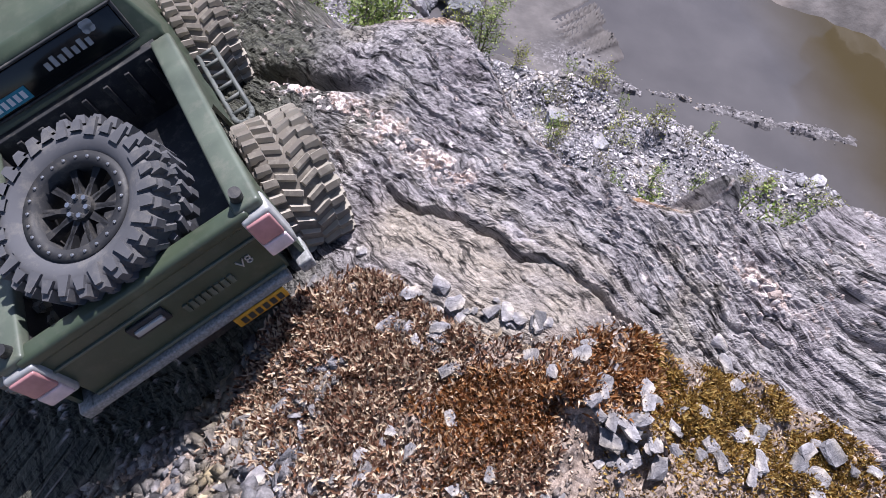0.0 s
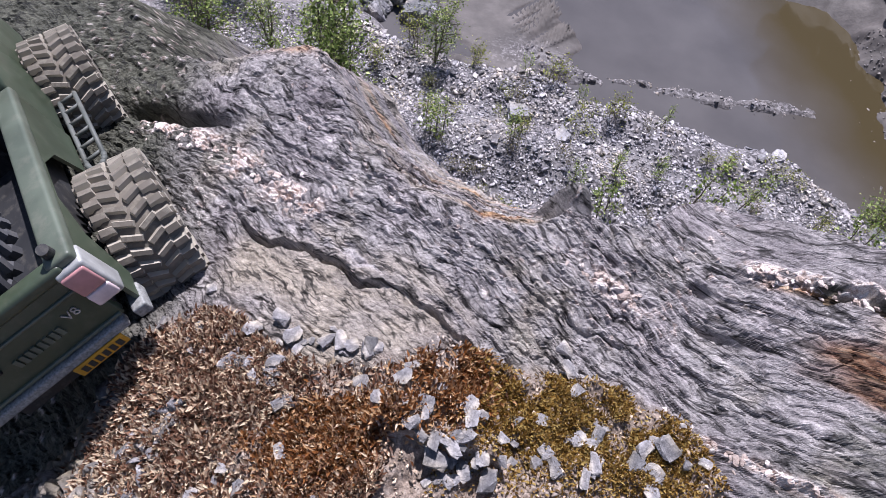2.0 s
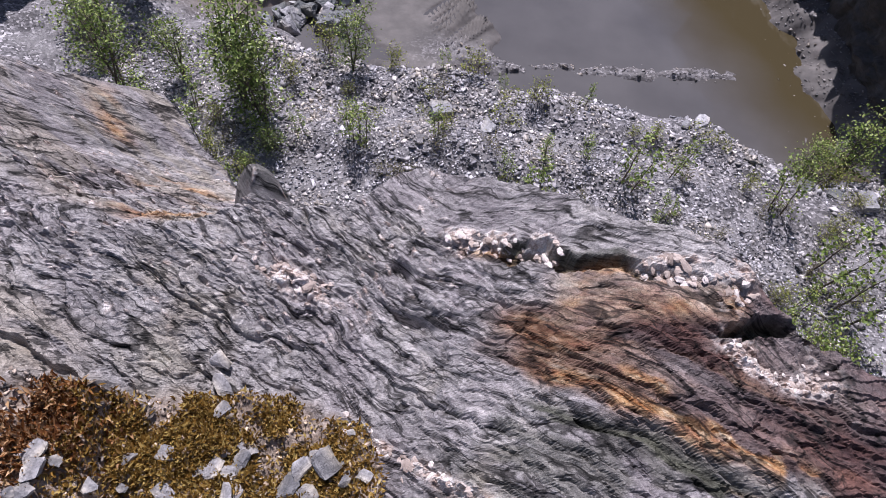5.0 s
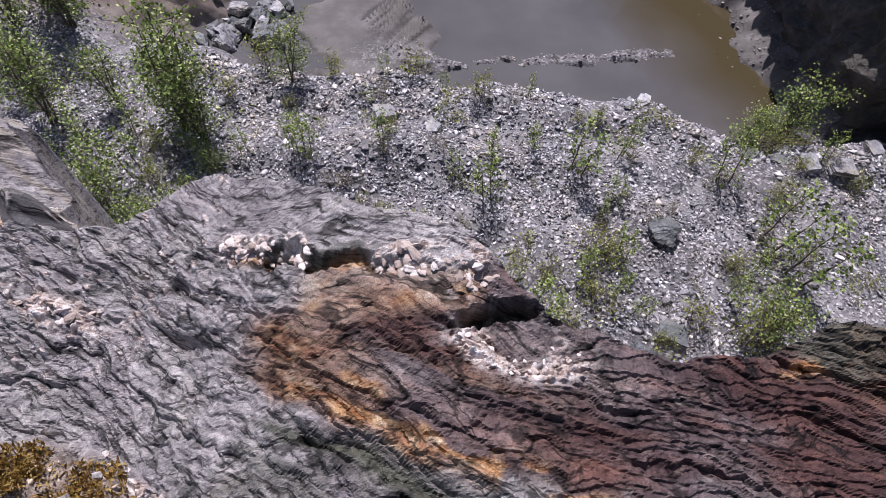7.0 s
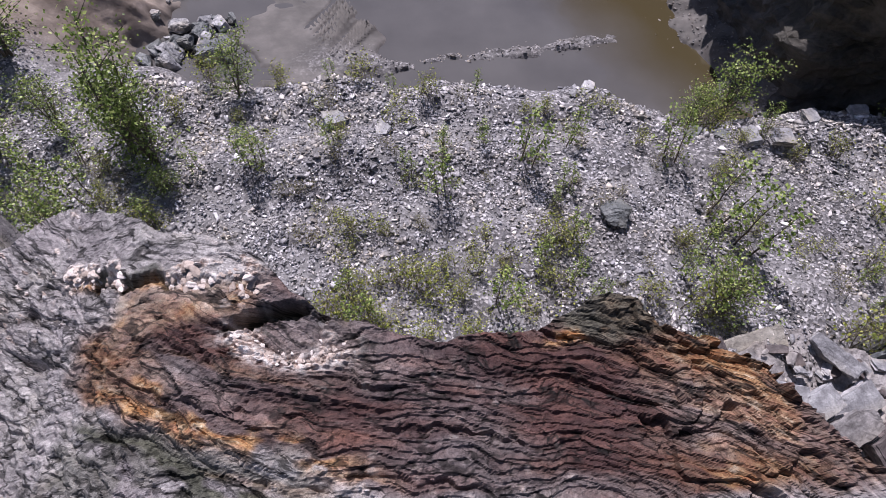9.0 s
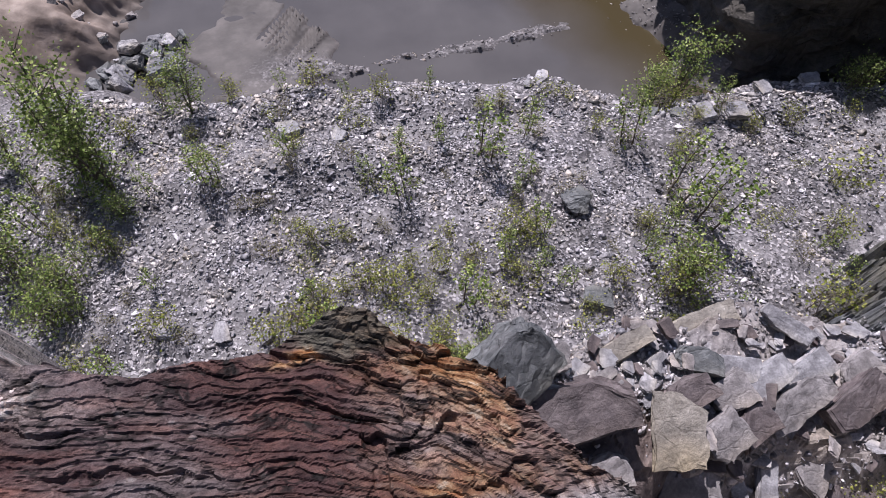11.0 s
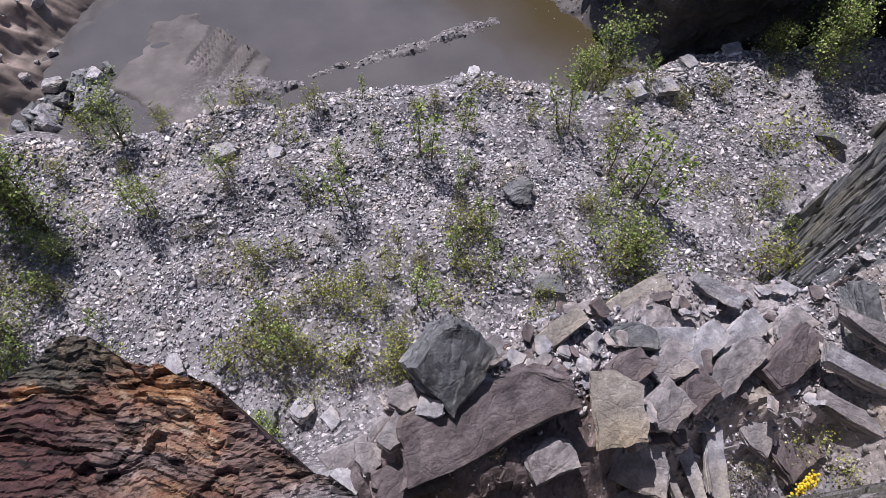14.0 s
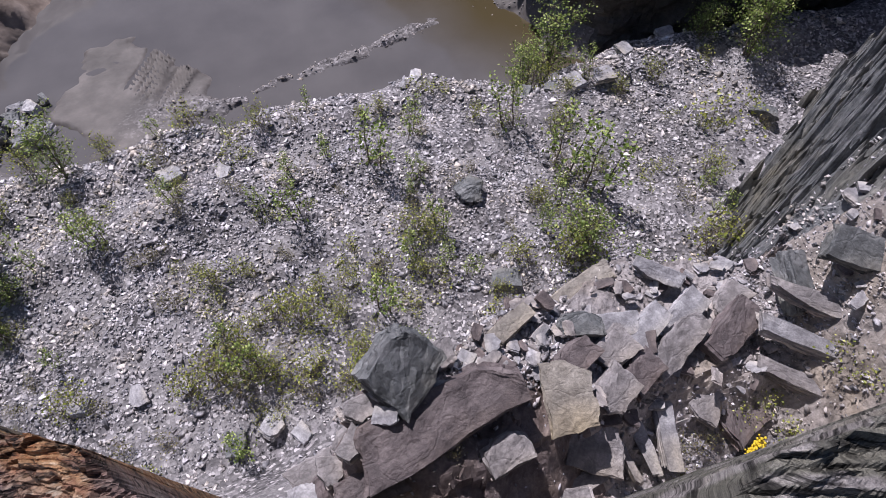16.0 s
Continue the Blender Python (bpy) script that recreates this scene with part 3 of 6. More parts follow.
    z += 0.022 * blob(x, y, 0.60, 0.475, 0.045, 0.03) + 0.03 * blob(x, y, -0.58, 0.62, 0.14, 0.10) + 0.018 * blob(x, y, -0.66, 0.5, 0.10, 0.05)
    z += 0.005 * shelf * smooth(0.02, 0.05, x)
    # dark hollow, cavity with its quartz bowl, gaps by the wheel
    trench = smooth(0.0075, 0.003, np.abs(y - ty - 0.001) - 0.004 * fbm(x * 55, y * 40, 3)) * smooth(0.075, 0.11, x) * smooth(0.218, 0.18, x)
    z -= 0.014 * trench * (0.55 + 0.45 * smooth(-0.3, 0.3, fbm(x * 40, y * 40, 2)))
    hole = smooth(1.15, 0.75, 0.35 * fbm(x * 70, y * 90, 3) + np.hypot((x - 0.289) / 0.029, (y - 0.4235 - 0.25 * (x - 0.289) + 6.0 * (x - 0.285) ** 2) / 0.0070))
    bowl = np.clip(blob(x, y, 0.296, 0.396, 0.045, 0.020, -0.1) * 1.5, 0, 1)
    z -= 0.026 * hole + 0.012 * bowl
    z -= 0.05 * np.clip(1.5 * (blob(x, y, -0.78, 0.585, 0.045, 0.013, -0.1) + blob(x, y, -0.685, 0.565, 0.05, 0.009, -0.2)), 0, 1)
    for hx, hy, ha, hb, hd in ((0.002, 0.497, 0.013, 0.005, 0.016), (0.012, 0.445, 0.010, 0.004, 0.012), (0.035, 0.437, 0.016, 0.005, 0.014), (-0.105, 0.487, 0.010, 0.004, 0.010)):
        z -= hd * np.clip(1.6 * blob(x, y, hx, hy, ha, hb, -0.5), 0, 1)
    # over the edge
    d = y - np.interp(x, RIM_X, RIM_Y) - 0.006 * fbm(x * 22, x * 0 + 2, 3)
    yb = 0.53 + (-0.08 - x) * 1.05 + 0.03 * fbm(x * 9, y * 3, 3)
    spur = smooth(-0.14, -0.20, x)
    over = np.clip(d, 0, None)
    out = np.clip(y - np.maximum(yb, np.interp(x, RIM_X, RIM_Y)), 0, None)
    drop = spur * (1.15 * over + 8 * out) + (1 - spur) * 9.0 * over
    z = z - np.minimum(np.sqrt(drop**2 + 0.010**2) - 0.010, 5.0)
    # little dark pyramid on the rim
    px, py = x + 0.166 + 0.3 * (y - 0.55), y - 0.552
    tip = 0.046 - 55.0 * px**2 - 0.35 * np.clip(px - 0.01, 0, None) - 0.9 * np.clip(-py, 0, None) - 9 * np.clip(py - 0.006, 0, None) + 0.0025 * fbm(x * 60, y * 60, 3)
    z = np.where((np.abs(px) < 0.06) & (np.abs(py) < 0.05), np.maximum(z, tip), z)
    # stains, and shade painted in with them
    wob = 0.02 * fbm(x * 10, y * 16, 3)
    low = np.interp(x, [0.1, 0.131, 0.186, 0.235, 0.278, 0.34, 0.45, 0.7], [0.405, 0.383, 0.351, 0.328, 0.313, 0.300, 0.29, 0.285])
    edge = np.interp(x, [0.1, 0.25, 0.3, 0.7], [0.455, 0.438, 0.47, 0.52])
    rust = smooth(0.10, 0.17, x + 2 * wob) * smooth(low - 0.010, low + 0.006, y + 0.6 * wob) * smooth(edge + 0.012, edge - 0.012, y + 0.5 * wob)
    rust = rust * (0.86 + 0.3 * fbm(x * 9, layer * 25, 3)) * (1 - 0.3 * body)
    torn = fbm(x * 30, layer * 60, 3)
    ochre = np.exp(-(((y - low - 0.002 + wob * 0.4) / 0.010) ** 2)) * smooth(0.12, 0.15, x) * smooth(0.40, 0.32, x) * smooth(-0.35, 0.1, torn)
    ochre = np.maximum(ochre, 0.30 * rust * smooth(0.1, 0.5, fbm(x * 7 + 4, layer * 26, 4)) * smooth(0.30, 0.2, x))
    ochre = np.maximum(ochre, rust * (0.16 + 0.5 * smooth(-0.1, 0.5, fbm(x * 16 + 2, layer * 30, 4))) * smooth(0.58, 0.68, x + wob) * smooth(0.88, 0.74, x))
    ochre = np.maximum(ochre, body * (0.34 + 0.4 * smooth(-0.2, 0.5, fbm(x * 22 + 3, y * 30, 4))))
    ochre = np.maximum(ochre, 0.8 * smooth(0.15, 0.7, fbm(x * 14 + 9, layer * 45, 3)) * smooth(0.10, 0.16, x) * smooth(0.36, 0.30, x) * smooth(low - 0.03, low, y) * smooth(low + 0.07, low + 0.02, y))
    ochre = np.maximum(ochre, rust * np.exp(-(((y - 0.425 - 0.10 * (x - 0.45) - 0.3 * wob) / 0.006) ** 2)) * smooth(0.40, 0.46, x) * smooth(0.0, 0.3, fbm(x * 16, layer * 30 + 7, 3)))
    ochre = np.maximum(ochre, 0.9 * spur * np.exp(-(((d - 0.17) / 0.03) ** 2)) * smooth(-0.62, -0.45, x) * smooth(-0.12, -0.18, x) * smooth(-0.6, -0.1, fbm(x * 12, y * 18, 3)))
    ochre = np.maximum(ochre, 0.85 * spur * np.exp(-(((d - 0.055 - 0.4 * wob) / 0.022) ** 2)) * smooth(-0.42, -0.32, x) * smooth(-0.3, 0.2, fbm(x * 14, y * 20, 3)))
    tan = np.maximum(tan, 0.6 * spur * smooth(0.0, 0.05, d) * smooth(-0.1, 0.3, fbm(x * 9, layer * 40, 3)))
    ochre = np.maximum(ochre, smooth(0.03, -0.02, d) * blob(x, y, -0.60, 0.715, 0.06, 0.018) * 0.8)
    ochre = np.maximum(ochre, 0.8 * blob(x, y, 0.085, 0.503, 0.03, 0.006, -0.4))
    # olive-green band below the ochre; the groove's shading is painted in too
    olive_shade = np.exp(-(((y - low + 0.034 + wob) / 0.016) ** 2)) * smooth(0.10, 0.14, x) * smooth(0.36, 0.28, x) * smooth(-0.4, 0.0, torn)
    olive_shade = np.maximum(olive_shade, 0.6 * blob(x, y, -0.166, 0.552, 0.035, 0.02))
    olive_shade = np.maximum(olive_shade, 0.8 * smooth(0.46, 0.55, x) * smooth(0.43, 0.455, y + wob))
    olive_shade = np.maximum(olive_shade, 0.55 * smooth(low - 0.035, low - 0.055, y + wob) * smooth(0.02, 0.10, x + wob) * smooth(-0.5, 0.1, torn))
    # far left end darkened in colour, standing in for its shade
    olive_shade = np.maximum(olive_shade, smooth(-0.74, -0.88, x + 0.5 * (y - 0.8) + wob))
    # shade of the undercut hollow and the cavity, painted dark
    olive_shade = np.maximum(olive_shade, 0.95 * np.clip(trench + hole + 0.7 * smooth(0.010, 0.005, np.abs(y - ty - 0.003)) * smooth(0.085, 0.11, x) * smooth(0.215, 0.19, x), 0, 1))
    qa = np.exp(-(((y - (0.552 - 0.40 * (x + 0.74))) / 0.016) ** 2)) * smooth(-0.80, -0.74, x) * smooth(-0.42, -0.48, x) * smooth(-0.15, 0.15, fbm(x * 45, y * 55, 4))
    qb = blob(x, y, -0.10, 0.45, 0.045, 0.013, -0.25) * 1.2 * smooth(-0.1, 0.15, fbm(x * 60, layer * 90, 3))
    ql = np.exp(-(((y - (0.328 - 0.45 * x)) / 0.006) ** 2)) * smooth(-0.03, 0.0, x) * smooth(0.15, 0.11, x) * smooth(-0.25, 0.15, fbm(x * 50, y * 70, 3))
    tear = smooth(-0.55, -0.2, fbm(x * 55, y * 75, 3))
    qt = smooth(0.010, 0.005, np.abs(y - ty - 0.011)) * (smooth(0.03, 0.05, x) * smooth(0.145, 0.125, x) + smooth(0.185, 0.20, x) * smooth(0.285, 0.27, x)) * tear
    ring = np.exp(-(((np.hypot((x - 0.300) / 0.038, (y - 0.401) / 0.018) - 1.0) / 0.36) ** 2)) * smooth(0.408, 0.396, y - 0.3 * np.abs(x - 0.3)) * tear * smooth(0.37, 0.35, x)
    rid, du, dv, gap = cells(x * 130, layer * 190, 5)
    specks = smooth(0.80, 0.92, rid) * smooth(0.05, 0.2, gap) * (1 - soil) * 0.8 * smooth(-0.2, 0.3, fbm(x * 6, y * 6, 3))
    z -= 0.010 * np.exp(-(((y - low + 0.030 + wob) / 0.012) ** 2)) * smooth(0.12, 0.18, x) * smooth(0.40, 0.30, x)
    quartz = np.clip(np.maximum.reduce([1.5 * qa, qb, ql, qt * 0.75, 1.0 * ring, specks * (1 - rust)]), 0, 1)
    rid, du, dv, gap = cells(x * 95, y * 120, 77)
    z += quartz * (0.0015 + 0.004 * smooth(0.0, 0.45, gap) + 0.001 * rid) 
    rise = z - np.interp(x, TX, TZ)
    layer = layer + 0.8 * rise
    return z, {"layer": layer, "along": x + 0.5 * rise, "tan": tan, "rust": np.clip(rust, 0, 1), "ochre": np.clip(ochre, 0, 1), "olive_shade": np.clip(olive_shade, 0, 1), "quartz": quartz, "soil": soil}


rx = np.concatenate([np.linspace(-1.6, -0.935, 110), np.linspace(-0.93, -0.755, 70), np.linspace(-0.75, 0.72, 790), np.linspace(0.724, 0.95, 50)])
ry = np.concatenate([np.linspace(-0.8, 0.03, 14), np.linspace(0.05, 0.24, 60), np.linspace(0.2412, 0.625, 325), np.linspace(0.628, 0.76, 36), np.linspace(0.765, 1.10, 80), np.linspace(1.12, 1.5, 14)])
RX, RY = np.meshgrid(rx, ry, indexing="ij")
RZ, RA = rock_parts(RX, RY)
RZ[:, 0] -= 1.5
RZ[0, :] -= 3.0
RZ[-1, :] -= 3.0
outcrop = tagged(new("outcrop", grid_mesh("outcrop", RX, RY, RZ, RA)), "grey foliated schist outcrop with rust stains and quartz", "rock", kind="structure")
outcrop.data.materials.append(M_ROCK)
outcrop.data.polygons.foreach_set("use_smooth", np.zeros(len(outcrop.data.polygons), dtype=bool))


def rock_at(x, y):
    return float(rock_parts(np.array([float(x)]), np.array([float(y)]))[0][0])


M_QUARTZ, qn, qb_ = mat("pinkish quartz")
qc = ramp(qn, tex(qn, 150.0, 5, 0.7), [(0.30, (0.30, 0.22, 0.19)), (0.42, (0.62, 0.54, 0.51)), (0.6, (0.84, 0.80, 0.79))])
oi = qn.nodes.new("ShaderNodeObjectInfo")
qn.links.new(mix(qn, 0.8, qc, ramp(qn, oi.outputs["Random"], [(0.0, (0.26, 0.18, 0.13)), (0.5, (0.60, 0.49, 0.42)), (1.0, (1.0, 0.96, 0.94))]), "MULTIPLY"), qb_.inputs["Base Color"])
qb_.inputs["Roughness"].default_value = 0.5
bump(qn, qb_, tex(qn, 300.0, 5, 0.7), 0.4, 0.001)
LUMPS = []
for k in range(7):
    rl = random.Random(300 + k)
    bm = bmesh.new()
    bmesh.ops.create_icosphere(bm, subdivisions=2, radius=1.0)
    for v in bm.verts:
        q = v.co + Vector((k * 5.0, 0, 0))
        v.co *= 1 + 0.5 * noise.noise(q * 1.3) + 0.35 * noise.noise(q * 2.6) + 0.2 * noise.noise(q * 6.0)
        v.co.z *= 0.42
    me = bpy.data.meshes.new("quartz_lump")
    bm.to_mesh(me)
    bm.free()
    me.materials.append(M_QUARTZ)
    LUMPS.append(me)


def trench_y(x):
    return float(np.interp(x, [0.0, 0.067, 0.145, 0.192, 0.231, 0.28], [0.545, 0.515, 0.476, 0.456, 0.446, 0.440]))


rl = random.Random(8)
spots = []
for _ in range(60):
    x = rl.uniform(0.045, 0.142)
    spots.append((x, trench_y(x) + 0.005 + rl.gauss(0, 0.004), rl.uniform(0.0022, 0.0055)))
for _ in range(46):
    x = rl.uniform(0.19, 0.278)
    spots.append((x, trench_y(x) + rl.gauss(0.002, 0.004), rl.uniform(0.002, 0.0048)))
for _ in range(70):
    w = rl.uniform(2.7, 6.5)
    spots.append((0.300 + 0.034 * math.cos(w) * rl.gauss(1, 0.2), 0.401 + 0.015 * math.sin(w) * rl.gauss(1, 0.25), rl.uniform(0.001, 0.0026)))
for _ in range(90):
    x = rl.uniform(-0.79, -0.45)
    spots.append((x, 0.552 - 0.40 * (x + 0.74) + rl.gauss(0, 0.011), rl.uniform(0.002, 0.0055)))
for _ in range(26):
    spots.append((rl.gauss(-0.10, 0.03), rl.gauss(0.452, 0.008), rl.uniform(0.002, 0.006)))
for _ in range(24):
    x = rl.uniform(-0.02, 0.13)
    spots.append((x, 0.328 - 0.45 * x + rl.gauss(0, 0.005), rl.uniform(0.002, 0.006)))
spots = [(x, y + float(shift(x)), s) for x, y, s in spots]
sp = np.array(spots)
sz = rock_parts(sp[:, 0], sp[:, 1])[0]
for (x, y, s), z in zip(spots, sz):
    ob = new("quartz_lump", rl.choice(LUMPS))
    ob.parent = outcrop
    ob.matrix_local = pose(x, y, z - 0.28 * s, rl.uniform(-25, 25), rl.uniform(-25, 25), rl.uniform(0, 360))
    ob.scale = (s * rl.uniform(0.7, 1.5), s * rl.uniform(0.6, 1.1), s)

# second knob of the outcrop
kx, ky = np.meshgrid(np.linspace(1.0, 1.9, 260), np.concatenate([np.linspace(-0.9, -0.2, 40), np.linspace(-0.195, 0.30, 260)]), indexing="ij")
kl = kx * 0.35 + ky + 0.01 * fbm(kx * 8, ky * 8, 3)
kp = kl * 60 + 0.8 * fbm(kx * 9, kl * 12, 3)
kd = np.clip(ky - np.interp(kx, [1.0, 1.12, 1.25, 1.35, 1.6, 1.9], [-0.05, 0.09, 0.132, 0.132, 0.12, 0.05]) - 0.006 * fbm(kx * 25, ky * 0, 3), 0, None)
krid, kdu, kdv, kgap = cells(kx * 14, kl * 48, 9)
kz = 0.003 * krid - 0.008 * kdv - 0.006 * lenses(kx, kl, 12, 46, 17, 0.0) + 0.25 + 0.02 * fbm(kx * 4, ky * 4, 3) + 0.004 * (1 - (kp - np.floor(kp))) + 0.006 * fbm(kx * 30, kl * 90, 4) - 0.03 * np.exp(-(((ky - 0.02 - 0.25 * (kx - 1.3)) / 0.006) ** 4)) - np.minimum(9 * kd, 4.5) - 9 * np.clip(1.10 - kx, 0, 0.5)
kz[:, 0] -= 3.0
kz[-1, :] -= 3.0
zero = kx * 0
knob = tagged(new("outcrop_knob", grid_mesh("outcrop_knob", kx, ky, kz, {"layer": kl + 0.8 * kz, "along": kx + 0.5 * kz, "tan": zero, "rust": zero, "ochre": zero, "olive_shade": 0.85 - 0.5 * smooth(0.1, 0.5, fbm(kx * 20, kl * 60, 3)), "quartz": zero, "soil": zero})), "dark foliated schist knob", "rock", kind="structure")
knob.data.materials.append(M_ROCK)
knob.data.polygons.foreach_set("use_smooth", np.zeros(len(knob.data.polygons), dtype=bool))
# ---- broken stone ----
def part(name, bm, material, parent, label=""):
    """Links a bmesh as one mesh object under a thing or a part."""
    me = bpy.data.meshes.new(name)
    bm.to_mesh(me)
    bm.free()
    me.materials.append(material)
    ob = new(name, me)
    ob.parent = parent
    if label:
        ob["label"] = label
    return ob


def hull(seed, n=13, box=(1, 1, 1)):
    """An angular fragment within a box, as a bmesh."""
    r = random.Random(seed)
    bm = bmesh.new()
    for _ in range(n):
        p = Vector((r.uniform(-1, 1), r.uniform(-1, 1), r.uniform(-1, 1)))
        k = 0.45 * max(abs(p.x), abs(p.y), abs(p.z)) + 0.55 * p.length
        p = p / k * r.uniform(0.8, 1.0)
        bm.verts.new((p.x * box[0] / 2, p.y * box[1] / 2, p.z * box[2] / 2))
    res = bmesh.ops.convex_hull(bm, input=bm.verts)
    bmesh.ops.delete(bm, geom=[g for g in res["geom_interior"] if isinstance(g, bmesh.types.BMVert)], context="VERTS")
    bmesh.ops.dissolve_limit(bm, angle_limit=radians(9), verts=bm.verts, edges=bm.edges)
    bmesh.ops.triangulate(bm, faces=bm.faces)
    return bm


def slab(seed, sx, sy, sz, layers=3):
    """A split slate slab: thin sheets with sharp-cornered outlines, each set back a little from the next."""
    r = random.Random(seed)
    bm = bmesh.new()
    base = [(x * r.uniform(0.72, 1.0), y * r.uniform(0.72, 1.0)) for x, y in ((-1, -1), (1, -1), (1, 1), (-1, 1))]
    for _ in range(r.randint(1, 2)):
        k = r.randrange(len(base))
        (ax, ay), (bx, by), (cx, cy) = base[k - 1], base[k], base[(k + 1) % len(base)]
        f, g = r.uniform(0.15, 0.5), r.uniform(0.15, 0.5)
        base[k : k + 1] = [(bx + (ax - bx) * f, by + (ay - by) * f), (bx + (cx - bx) * g, by + (cy - by) * g)]
    n = len(base)
    for k in range(layers):
        z0, z1 = -0.5 + k / layers, -0.5 + (k + 0.94) / layers
        kx, ky = r.uniform(0.88, 1.0), r.uniform(0.88, 1.0)
        ox, oy = r.uniform(-0.06, 0.06), r.uniform(-0.06, 0.06)
        lo = [bm.verts.new(((u * kx + ox) * sx / 2, (v * ky + oy) * sy / 2, (z0 + r.uniform(-0.02, 0.02)) * sz)) for u, v in base]
        hi = [bm.verts.new(((u * kx * 0.98 + ox) * sx / 2, (v * ky * 0.98 + oy) * sy / 2, (z1 + r.uniform(-0.05, 0.05)) * sz)) for u, v in base]
        bm.faces.new(lo[::-1])
        bm.faces.new(hi)
        for i in range(n):
            bm.faces.new((lo[i], lo[(i + 1) % n], hi[(i + 1) % n], hi[i]))
    return bm


def arrays(bm):
    bm.verts.ensure_lookup_table()
    bmesh.ops.triangulate(bm, faces=bm.faces)
    V = np.array([v.co[:] for v in bm.verts])
    F = np.array([[v.index for v in f.verts] for f in bm.faces])
    bm.free()
    return V, F


FRAGS = []
for s in range(14):
    fb = hull(100 + s, 9, (1.0, 0.62, 0.08 + 0.05 * (s % 4)))
    fb.verts.index_update()
    FRAGS.append(arrays(fb))


def turns(n, r, tilt):
    """Random turns: any heading, tipped by about tilt radians."""
    yaw, tx, ty = r.uniform(0, 2 * np.pi, n), r.normal(0, tilt, n), r.normal(0, tilt, n)
    cz, sz, cx, sx, cy, sy = np.cos(yaw), np.sin(yaw), np.cos(tx), np.sin(tx), np.cos(ty), np.sin(ty)
    o, one = np.zeros(n), np.ones(n)
    Rz = np.stack([cz, -sz, o, sz, cz, o, o, o, one], -1).reshape(n, 3, 3)
    Rx = np.stack([one, o, o, o, cx, -sx, o, sx, cx], -1).reshape(n, 3, 3)
    Ry = np.stack([cy, o, sy, o, one, o, -sy, o, cy], -1).reshape(n, 3, 3)
    return Rx @ Ry @ Rz


def scatter(name, xyz, size, tilt, seed, material, label, category):
    """Many loose fragments as one object."""
    r = np.random.default_rng(seed)
    n = len(xyz)
    R = turns(n, r, tilt)
    pick = r.integers(0, len(FRAGS), n)
    Vs, Fs, at = [], [], 0
    for k, (V, F) in enumerate(FRAGS):
        m = np.where(pick == k)[0]
        if not len(m):
            continue
        P = np.einsum("nij,vj->nvi", R[m], V) * size[m][:, None, None] + xyz[m][:, None, :]
        Fs.append((F[None] + (at + np.arange(len(m)) * len(V))[:, None, None]).reshape(-1, 3))
        Vs.append(P.reshape(-1, 3))
        at += len(m) * len(V)
    me = tri_mesh(name, np.concatenate(Vs), np.concatenate(Fs))
    me.materials.append(material)
    return tagged(new(name, me), label, category, kind="stuff")


r = np.random.default_rng(5)
n = 96000
sx_, sy_ = r.uniform(-5.2, 8.6, n), 0.8 + 6.0 * r.uniform(0, 1, n) ** 0.85
keep = (sy_ < crest_y(sx_) + 0.5) & (fbm(sx_ * 0.8, sy_ * 0.8, 3) + r.uniform(-0.9, 0.9, n) > -0.35)
sx_, sy_ = sx_[keep], sy_[keep]
size = np.clip(r.lognormal(-3.3, 0.5, len(sx_)), 0.016, 0.16) * (1 + 0.35 * smooth(0.9, 0.1, crest_y(sx_) - sy_))
sz_ = ground_parts(sx_, sy_)[0] + size * 0.08
scatter("scree", np.stack([sx_, sy_, sz_], -1), size, 0.42, 6, M_SCREE, "loose grey slate scree with scattered pale stones", "scree")
# gravel on the spit, along the shore and at the foot of the cliff
n = 520
px_ = r.uniform(-0.4, 3.8, n)
py_ = 7.66 + 0.10 * np.clip(px_, 0, 5) + 0.022 * np.clip(px_, 0, 5) ** 2 + r.normal(0, 0.18, n)
qx_, qy_ = r.uniform(4.5, 5.9, 1600), r.uniform(6.6, 10.5, 1600)
px_, py_ = np.r_[px_, qx_], np.r_[py_, qy_]
pz_ = np.maximum(ground_parts(px_, py_)[0], WATER_Z - 0.02) + 0.005
scatter("shore_gravel", np.stack([px_, py_, pz_], -1), np.clip(r.lognormal(-3.2, 0.5, len(px_)), 0.02, 0.2), 0.3, 8, M_SLAB, "grey gravel spit and stones at the water's edge", "gravel")


